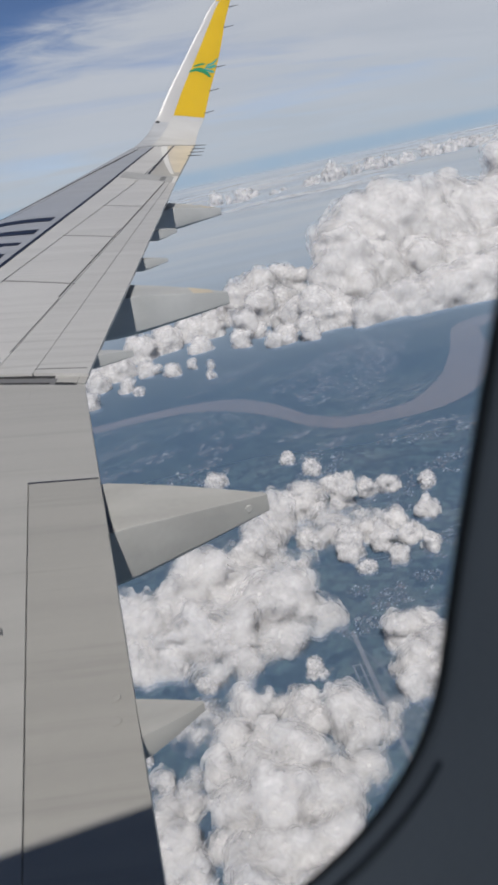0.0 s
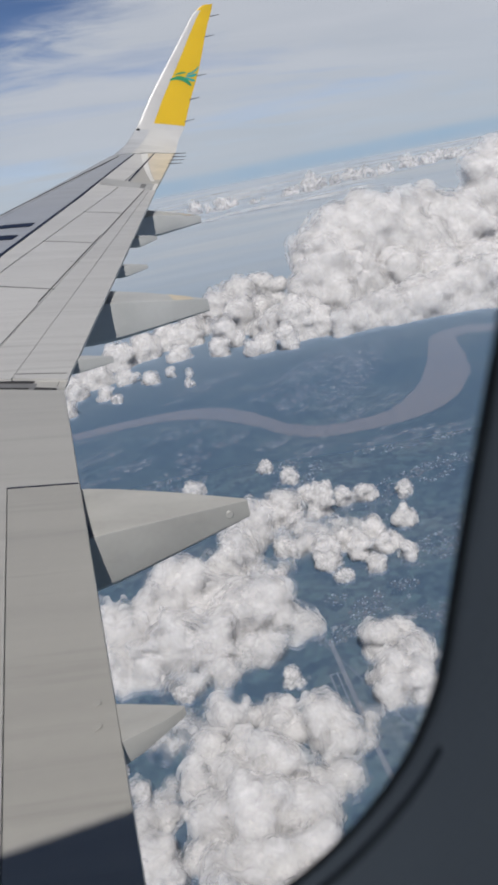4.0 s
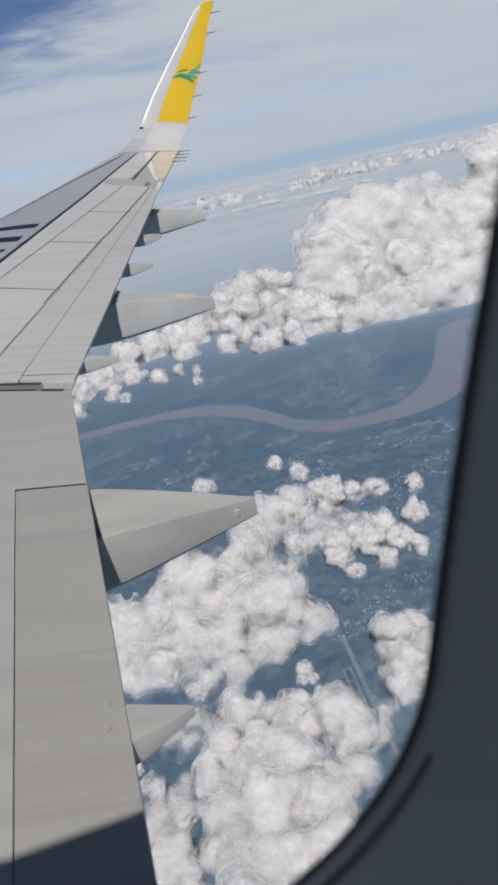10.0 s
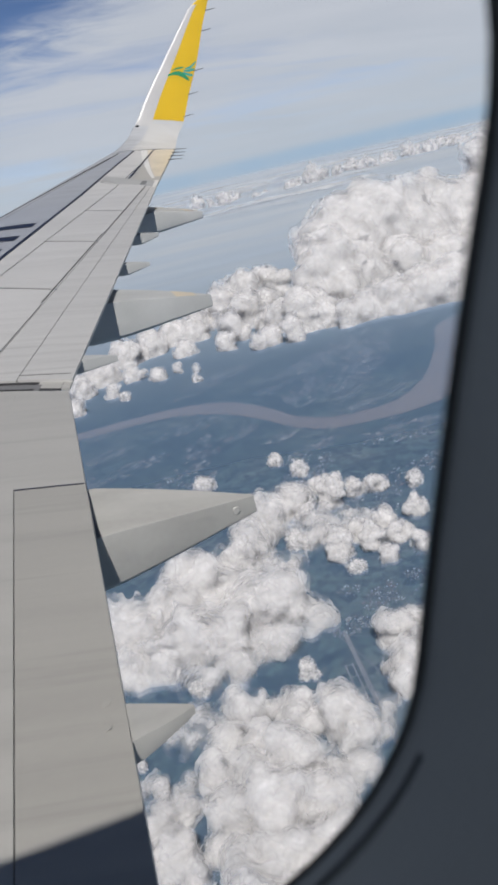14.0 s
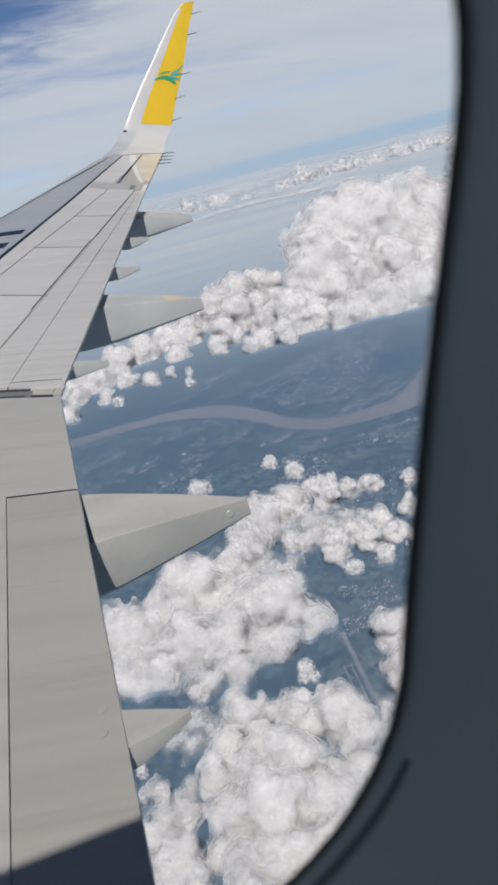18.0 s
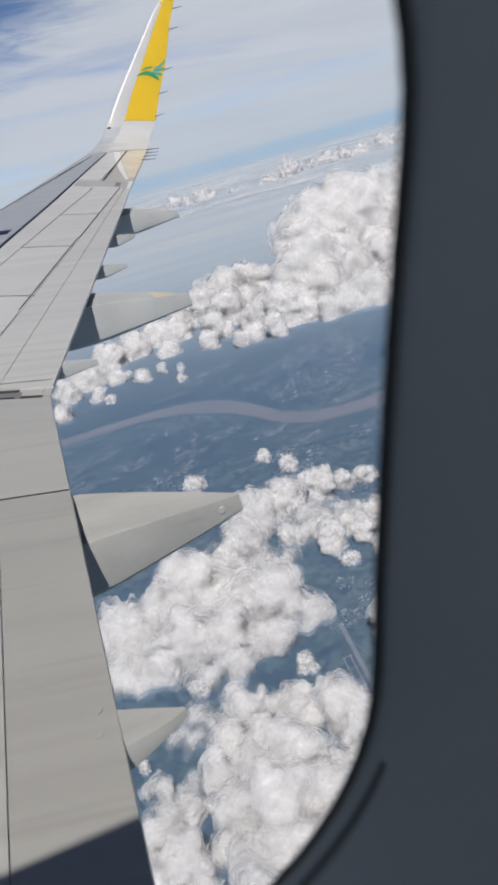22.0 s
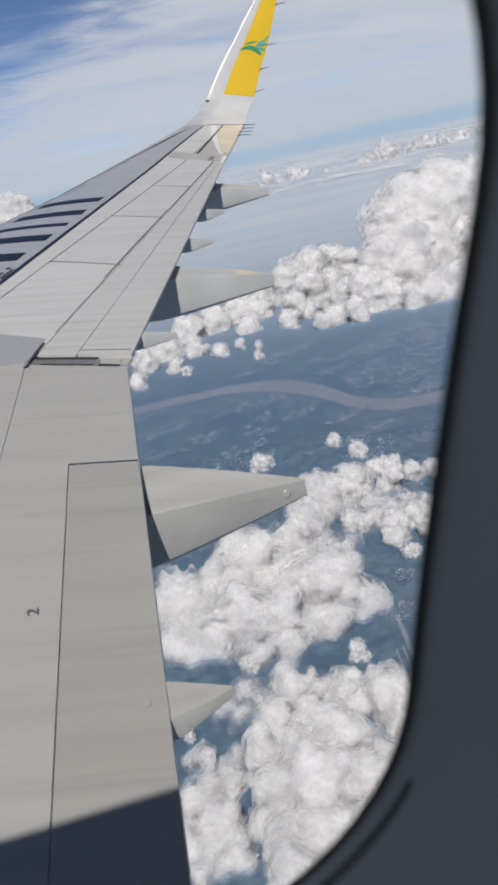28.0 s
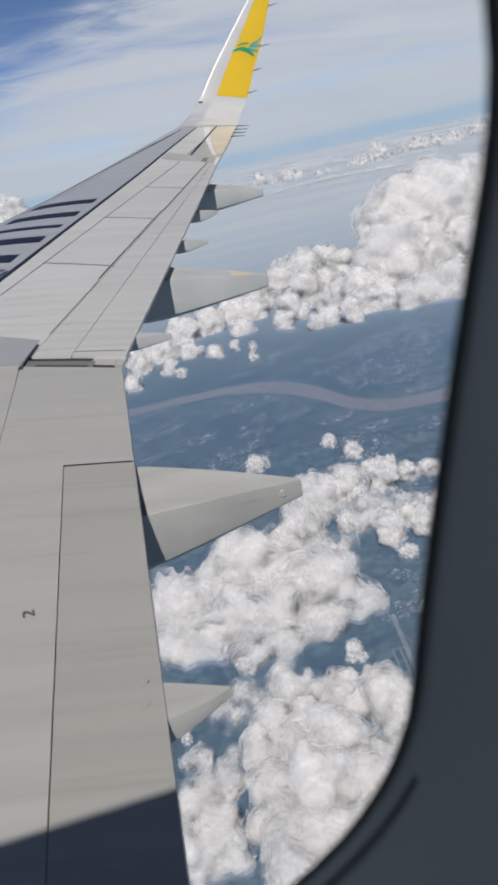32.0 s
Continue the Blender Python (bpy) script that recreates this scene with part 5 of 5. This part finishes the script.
FB = "pale grey boat-shaped flap track fairing"
fairing("flap_fairing", 1.778, 1.93, 0.047, -1.215, -1.205, -1.285, 0.207, -1.204, -1.227, 1.80, "small pale grey bullet-shaped fairing by the root", 3.5, 1.15)
inner_fairing = fairing("flap_fairing", 3.08, 3.42, 0.20, -1.24, -1.15, -1.47, 0.83, -1.312, -1.385, 3.14, FB, seal=0.016)
fairing("flap_fairing", 6.87, 7.30, 1.115, -0.955, -0.90, -1.26, 1.90, -1.115, -1.215, 6.92, FB, mat=M_FAIR2, fin_glint=True)
fairing("flap_fairing", 11.58, 12.35, 2.72, -0.645, -0.58, -0.92, 3.36, -0.785, -0.875, 11.64, FB, mat=M_FAIR2, fin_glint=True)
FS = "small pale grey hinge fairing"
fairing("hinge_fairing", 5.29, 5.41, 0.578, -1.018, -1.012, -1.10, 0.79, -1.053, -1.09, 5.30, FS, mat=M_FAIR2)
fairing("hinge_fairing", 8.02, 8.15, 1.509, -0.822, -0.818, -0.925, 1.722, -0.862, -0.893, 8.03, FS, mat=M_FAIR2)
fairing("hinge_fairing", 9.55, 9.68, 2.028, -0.72, -0.712, -0.828, 2.226, -0.75, -0.786, 9.56, FS, mat=M_FAIR2)

# ---- upturned wing tip ----
# span path: y, leading x, leading z, trailing x, trailing z, skin thickness
TIP = [(15.285, 3.12, 0.203, 4.21, 0.058, 0.085), (15.45, 3.287, 0.262, 4.28, 0.11, 0.08), (15.58, 3.443, 0.338, 4.345, 0.17, 0.07), (15.69, 3.579, 0.430, 4.411, 0.238, 0.065), (15.78, 3.695, 0.53, 4.49, 0.316, 0.06),
       (15.86, 3.83, 0.655, 4.624, 0.455, 0.055), (15.95, 4.14, 1.03, 4.861, 0.882, 0.05), (16.06, 4.565, 1.491, 5.164, 1.376, 0.042), (16.18, 5.068, 2.029, 5.457, 1.959, 0.034), (16.23, 5.287, 2.258, 5.611, 2.22, 0.026), (16.24, 5.497, 2.38, 5.687, 2.375, 0.02)]


def tip_point(v, u, side):
    """A point on the tip: v along the span path (0..1), u along the chord, side +1 inboard face, -1 outboard face."""
    q = v * (len(TIP) - 1)
    i = min(int(q), len(TIP) - 2)
    f = q - i
    a, b = TIP[max(i - 1, 0)], TIP[i]
    c, d = TIP[i + 1], TIP[min(i + 2, len(TIP) - 1)]
    w = [0.5 * (2 * b[k] + (c[k] - a[k]) * f + (2 * a[k] - 5 * b[k] + 4 * c[k] - d[k]) * f * f + (3 * b[k] - a[k] - 3 * c[k] + d[k]) * f ** 3) for k in range(6)]
    y, xl, zl, xt_, zt_, th = w
    P = Vector((xl + (xt_ - xl) * u, y, zl + (zt_ - zl) * u))
    span = Vector((0, c[0] - b[0], (c[2] + c[4] - b[2] - b[4]) / 2)).normalized()
    nrm = span.cross(Vector((1, 0, 0))) * -1
    if nrm.z < 0 and nrm.y > 0:
        nrm = -nrm
    prof_ = 3.2 * math.sqrt(max(u, 0)) * (1 - u) ** 0.9
    return P + nrm * side * th * 0.42 * prof_


def tip_shell(name, v0, v1, u0, u1, mat, label, out=0.0, nv=30, nu=10, both=True):
    V, F = [], []
    us = [u0 + (u1 - u0) * (j / nu) ** (1.6 if u0 == 0 else 1) for j in range(nu + 1)]
    for i in range(nv + 1):
        v = v0 + (v1 - v0) * i / nv
        for sd in (1, -1):
            for u in us:
                V.append(tip_point(v, u, sd))
    w = nu + 1
    for i in range(nv):
        for sd in (0, 1):
            for j in range(nu):
                a = i * 2 * w + sd * w + j
                b = a + 2 * w
                F.append((a, a + 1, b + 1, b) if sd == 0 else (a, b, b + 1, a + 1))
        for j in (0, nu):
            a = i * 2 * w + j
            F.append((a, a + 2 * w, a + 3 * w, a + w) if j == 0 else (a, a + w, a + 3 * w, a + 2 * w))
    for i in (0, nv):
        a = i * 2 * w
        F.append(tuple(a + j for j in range(w)) + tuple(a + w + j for j in range(w - 1, -1, -1)))
    me = mesh_from(name, V, F, mat)
    bm = bmesh.new()
    bm.from_mesh(me)
    bmesh.ops.remove_doubles(bm, verts=bm.verts, dist=0.0004)
    bmesh.ops.recalc_face_normals(bm, faces=bm.faces)
    bm.to_mesh(me)
    bm.free()
    me.polygons.foreach_set("use_smooth", [True] * len(me.polygons))
    me.set_sharp_from_angle(angle=radians(50))
    return part(name, me, wing, label)


tip_shell("tip_blend", 0.0, 0.505, 0.32, 1.0, M_SPOIL, "pale grey curved root of the upturned tip", nv=16)
tip_shell("tip_blend", 0.0, 0.44, 0.0, 0.318, M_SLAT, "bare metal leading edge of the curved tip", nv=14)
tip_shell("tip_leading_edge", 0.442, 0.93, 0.0, 0.318, M_WHITE, "white leading edge of the upturned tip")
tip_shell("tip_cap", 0.931, 1.0, 0.0, 0.318, M_YELLOW, "yellow rounded cap of the upturned tip", nv=8)
fin = tip_shell("tip_fin", 0.506, 1.0, 0.32, 1.0, M_YELLOW, "yellow painted upturned tip fin")


def tip_ribbon(name, pts, w0, w1, mat, label):
    """A tapered stroke on the inboard face of the fin through (v, u) points."""
    c = spline(pts, 6)
    V, F = [], []
    for i, p in enumerate(c):
        f = i / (len(c) - 1)
        w = (w0 + (w1 - w0) * f) * math.sin(math.pi * (0.12 + 0.88 * f) ** 0.8) ** 0.5
        d = (c[min(i + 1, len(c) - 1)] - c[max(i - 1, 0)]).normalized()
        nx = Vector((-d.y, d.x))
        for q in (-1, 1):
            for out in (0.004, 0.001):
                b = tip_point(p.x + nx.x * w * q, min(max(p.y + nx.y * w * q * 2.4, 0.05), 0.99), 1)
                V.append(b + Vector((0, -out, 0.0)))
    for i in range(len(c) - 1):
        a = 4 * i
        F += [(a, a + 2, a + 6, a + 4), (a + 1, a + 5, a + 7, a + 3), (a, a + 4, a + 5, a + 1), (a + 2, a + 3, a + 7, a + 6)]
    return part(name, mesh_from(name, V, F, mat), fin, label)


tip_ribbon("emblem_stroke", [(0.6595, 0.30), (0.6665, 0.48), (0.6612, 0.70), (0.6450, 0.93)], 0.004, 0.009, M_GREEN, "green curved emblem stroke")
tip_ribbon("emblem_stroke", [(0.6752, 0.36), (0.6810, 0.50), (0.6839, 0.66)], 0.002, 0.004, M_GREEN, "thin green emblem stroke")
tip_ribbon("emblem_stroke", [(0.6798, 0.70), (0.6868, 0.86), (0.7042, 0.985)], 0.002, 0.007, M_TEAL, "teal emblem stroke")
tip_ribbon("emblem_stroke", [(0.6740, 0.68), (0.6752, 0.84), (0.6810, 0.985)], 0.002, 0.007, M_TEAL, "teal emblem stroke")
tip_ribbon("emblem_stroke", [(0.6694, 0.68), (0.6636, 0.84), (0.6612, 0.985)], 0.002, 0.006, M_TEAL, "teal emblem stroke")


def rod(name, a, b, r0, r1, mat, parent, label=""):
    a, b = Vector(a), Vector(b)
    d = (b - a).normalized()
    s = d.orthogonal().normalized()
    t = d.cross(s)
    V = [p + (s * math.cos(k * math.pi / 3) + t * math.sin(k * math.pi / 3)) * r for p, r in ((a, r0), (b, r1)) for k in range(6)]
    F = [(k, (k + 1) % 6, 6 + (k + 1) % 6, 6 + k) for k in range(6)] + [tuple(range(6))[::-1], tuple(range(6, 12))]
    return part(name, mesh_from(name, V, F, mat), parent, label)


lens = [tip_point(0.425, 0.0, 1) + Vector((0.062, -0.004, -0.008)), 0.036]
bm = bmesh.new()
bmesh.ops.create_uvsphere(bm, u_segments=16, v_segments=10, radius=lens[1])
bmesh.ops.scale(bm, vec=(1.2, 0.6, 0.9), verts=bm.verts)
me = bpy.data.meshes.new("position_light")
bm.to_mesh(me)
bm.free()
me.materials.append(M_LENS)
me.polygons.foreach_set("use_smooth", [True] * len(me.polygons))
part("position_light", me, wing, "dark glass lens of the wing tip light").location = lens[0]
for v in (0.525, 0.60, 0.675, 0.78, 0.88):
    a = tip_point(v, 0.97, 1)
    rod("static_wick", a, a + Vector((0.20, 0.03, 0.012)), 0.009, 0.004, M_STEEL, fin, "thin static discharge wick")
for y, sb in ((14.5, 0.02), (14.75, 0.02), (15.0, 0.02), (15.25, 0.03)):
    a = Vector(on_wing(y, sb, 0.006))
    rod("static_wick", a, a + Vector((0.23, 0.0, -0.035)), 0.009, 0.004, M_STEEL, aileron, "thin static discharge wick")


def button(name, x, y, z, r, label=""):
    """A flat round head on the inboard face of a fairing."""
    bm = bmesh.new()
    bmesh.ops.create_cone(bm, cap_ends=True, segments=10, radius1=r, radius2=r * 0.8, depth=0.003)
    bmesh.ops.rotate(bm, verts=bm.verts, cent=(0, 0, 0), matrix=Matrix.Rotation(radians(90), 3, "X"))
    me = bpy.data.meshes.new(name)
    bm.to_mesh(me)
    bm.free()
    me.materials.append(M_FAIR if r > 0.01 else M_RIVET)
    part(name, me, inner_fairing, label).location = (x, y, z)


for k in range(4):
    for q in range(2):
        button("rivet", 0.268 + 0.015 * k, 3.0752, -1.345 - 0.018 * q + 0.003 * k, 0.0019)
button("access_cover", 0.745, 3.1285, -1.345, 0.017, "round access cover near the fairing tip")
for k in range(5):
    button("rivet", 0.56 + 0.02 * k, 3.104, -1.315 - 0.001 * k, 0.0024)

# ---- fuselage and window ----
LEAN_IN = radians(14)
PLANE_D, TILT_W = 0.25, radians(8.39)
FC_Y, FC_Z, FR = -1.60, -0.48, 1.99
PORT_A = (math.pi - LEAN_IN - 0.10, math.pi - LEAN_IN + 0.10)      # the opening of the opposite windows


def ring_grid(name, r, mat, a_skip, x_skip, x0=-14.0, x1=10.0, n=72):
    xs = [x0 + (x1 - x0) * i / 24 for i in range(25)]
    xs = sorted(set(xs + list(x_skip)))
    an = sorted(set([2 * math.pi * i / n - math.pi for i in range(n)] + list(a_skip) + list(PORT_A)))
    V = [(x, FC_Y + r * math.cos(a), FC_Z + r * math.sin(a)) for x in xs for a in an]
    F = []
    for i in range(len(xs) - 1):
        for j in range(len(an)):
            k = (j + 1) % len(an)
            xm, am = (xs[i] + xs[i + 1]) / 2, (an[j] + an[k]) / 2 if k else 9
            if x_skip[0] < xm < x_skip[1] and (a_skip[0] < am < a_skip[1] or PORT_A[0] < am < PORT_A[1]):
                continue
            F.append((i * len(an) + j, i * len(an) + k, (i + 1) * len(an) + k, (i + 1) * len(an) + j))
    for i in (0, len(xs) - 1):
        F.append(tuple(i * len(an) + j for j in range(len(an))))
    return mesh_from(name, V, F, mat, True)


fus = tagged(root("fuselage"), "white airliner fuselage over the wing root", "fuselage", kind="structure")
SKIP_A, SKIP_X = (-0.07, 0.45), (-0.46, 0.46)
shell = part("fuselage_skin", ring_grid("fuselage_skin", FR, M_SKIN, SKIP_A, SKIP_X), fus, "white painted outer skin")
lining = part("cabin_lining", ring_grid("cabin_lining", FR - 0.11, M_LINING, SKIP_A, SKIP_X, -13.9, 9.9), fus, "grey plastic cabin lining")


def in_window(a, b, depth=0.0):
    """Window plane coordinates (a forward-aft, b up) to the cabin; depth towards the seat."""
    x = a * math.cos(TILT_W) + b * math.sin(TILT_W)
    w = -a * math.sin(TILT_W) + b * math.cos(TILT_W)
    z = w * math.cos(LEAN_IN)
    y = PLANE_D - math.tan(LEAN_IN) * z
    return Vector((x, y - depth * math.cos(LEAN_IN), z - depth * math.sin(LEAN_IN)))


WA, WB, WT, WR, WH, BOW = 0.1428, -0.3574, 0.1413, 0.1436, 0.15, 0.0097


def outline(grow, n=14):
    """The rounded window outline, grown outwards; its sides are very slightly hollow."""
    cx, cy = WA - WH, (WB + WT) / 2
    hx, hy, r = WH + grow, (WT - WB) / 2 + grow, WR + grow
    pts = []
    for qx, qy, st in ((1, 1, 0), (-1, 1, 90), (-1, -1, 180), (1, -1, 270)):
        for i in range(n + 1):
            a = radians(st + 90 * i / n)
            pts.append([cx + qx * (hx - r) + r * math.cos(a), cy + qy * (hy - r) + r * math.sin(a)])
    full = []
    for i, p in enumerate(pts):                      # extra points along the straight sides
        q = pts[(i + 1) % len(pts)]
        m = 8 if math.hypot(q[0] - p[0], q[1] - p[1]) > 0.05 else 1
        full += [[p[0] + (q[0] - p[0]) * k / m, p[1] + (q[1] - p[1]) * k / m] for k in range(m)]
    return [(x + (BOW if x > cx else -BOW) * ((y - cy) / ((WT - WB) / 2)) ** 2 * min(1, abs(x - cx) / WH), y) for x, y in full]


def loops(name, rings, mat, parent, label, close=False):
    V, F = [], []
    k = len(rings[0])
    for r in rings:
        V += r
    for i in range(len(rings) - 1):
        for j in range(k):
            F.append((i * k + j, i * k + (j + 1) % k, (i + 1) * k + (j + 1) % k, (i + 1) * k + j))
    if close:
        i = len(rings) - 1
        for j in range(k):
            F.append((i * k + j, i * k + (j + 1) % k, (j + 1) % k, j))
    me = mesh_from(name, V, F, mat, True)
    me.set_sharp_from_angle(angle=radians(40))
    return part(name, me, parent, label)


win_ob = tagged(root("window_1"), "rounded cabin window with black rubber seal and grey surround", "window", kind="structure")


def lay(grow, depth):
    return [in_window(a, b, depth) for a, b in outline(grow)]


loops("window_seal", [lay(0.12, -0.03), lay(0.0, 0.0), lay(0.0007, 0.0008), lay(0.0038, 0.001), lay(0.0056, 0.0002), lay(0.14, -0.03)], M_SEAL, win_ob, "black rubber window seal", True)
loops("window_reveal", [lay(0.0043, -0.002), lay(0.0054, 0.0008), lay(0.0088, 0.003), lay(0.03, 0.0105), lay(0.06, 0.017), lay(0.10, 0.02), lay(0.30, 0.02), lay(0.30, -0.05), lay(0.27, -0.05)], M_LINING, win_ob, "grey plastic window surround", True)
# shade of the surround's low groove, painted on as a tapering dark strip
groove, gf = [], []
arc = [(a, b) for a, b in outline(0.0118) if b < -0.262 and a > -0.02]
for i, (a, b) in enumerate(arc):
    wd = 0.0012 * min(1.0, max(0.0, (-0.262 - b) / 0.05))
    cx_, cy_ = WA - WH, (WB + WT) / 2 - 0.1
    d = Vector((a - cx_, b - cy_)).normalized()
    groove += [in_window(a - d.x * wd, b - d.y * wd, 0.0066), in_window(a + d.x * wd, b + d.y * wd, 0.0078), in_window(a + d.x * wd, b + d.y * wd, 0.004), in_window(a - d.x * wd, b - d.y * wd, 0.004)]
for i in range(len(arc) - 1):
    for k in range(4):
        gf.append((4 * i + k, 4 * i + (k + 1) % 4, 4 * i + 4 + (k + 1) % 4, 4 * i + 4 + k))
part("surround_groove_shade", mesh_from("surround_groove_shade", groove, gf, M_GROOVE_SHADE), win_ob, "dark strip painted as the shade of the low groove")
pane_pts = lay(0.02, -0.012)
pane = part("window_pane", mesh_from("window_pane", pane_pts, [tuple(range(len(pane_pts)))], M_GLASS), win_ob, "clear acrylic pane")
pane.visible_shadow = False

# daylight through the opposite cabin windows
port = bpy.data.lights.new("opposite_window_daylight", "AREA")
port.shape, port.size, port.size_y, port.energy, port.color = "RECTANGLE", 1.0, 0.36, 25.0, (0.84, 0.93, 1.0)
port_ob = new("opposite_window_daylight", port)
pa = math.pi - LEAN_IN
port_ob.matrix_world = look((0.08, FC_Y + (FR - 0.05) * math.cos(pa), ALT + FC_Z + (FR - 0.05) * math.sin(pa)), (0.08, FC_Y, ALT + FC_Z))
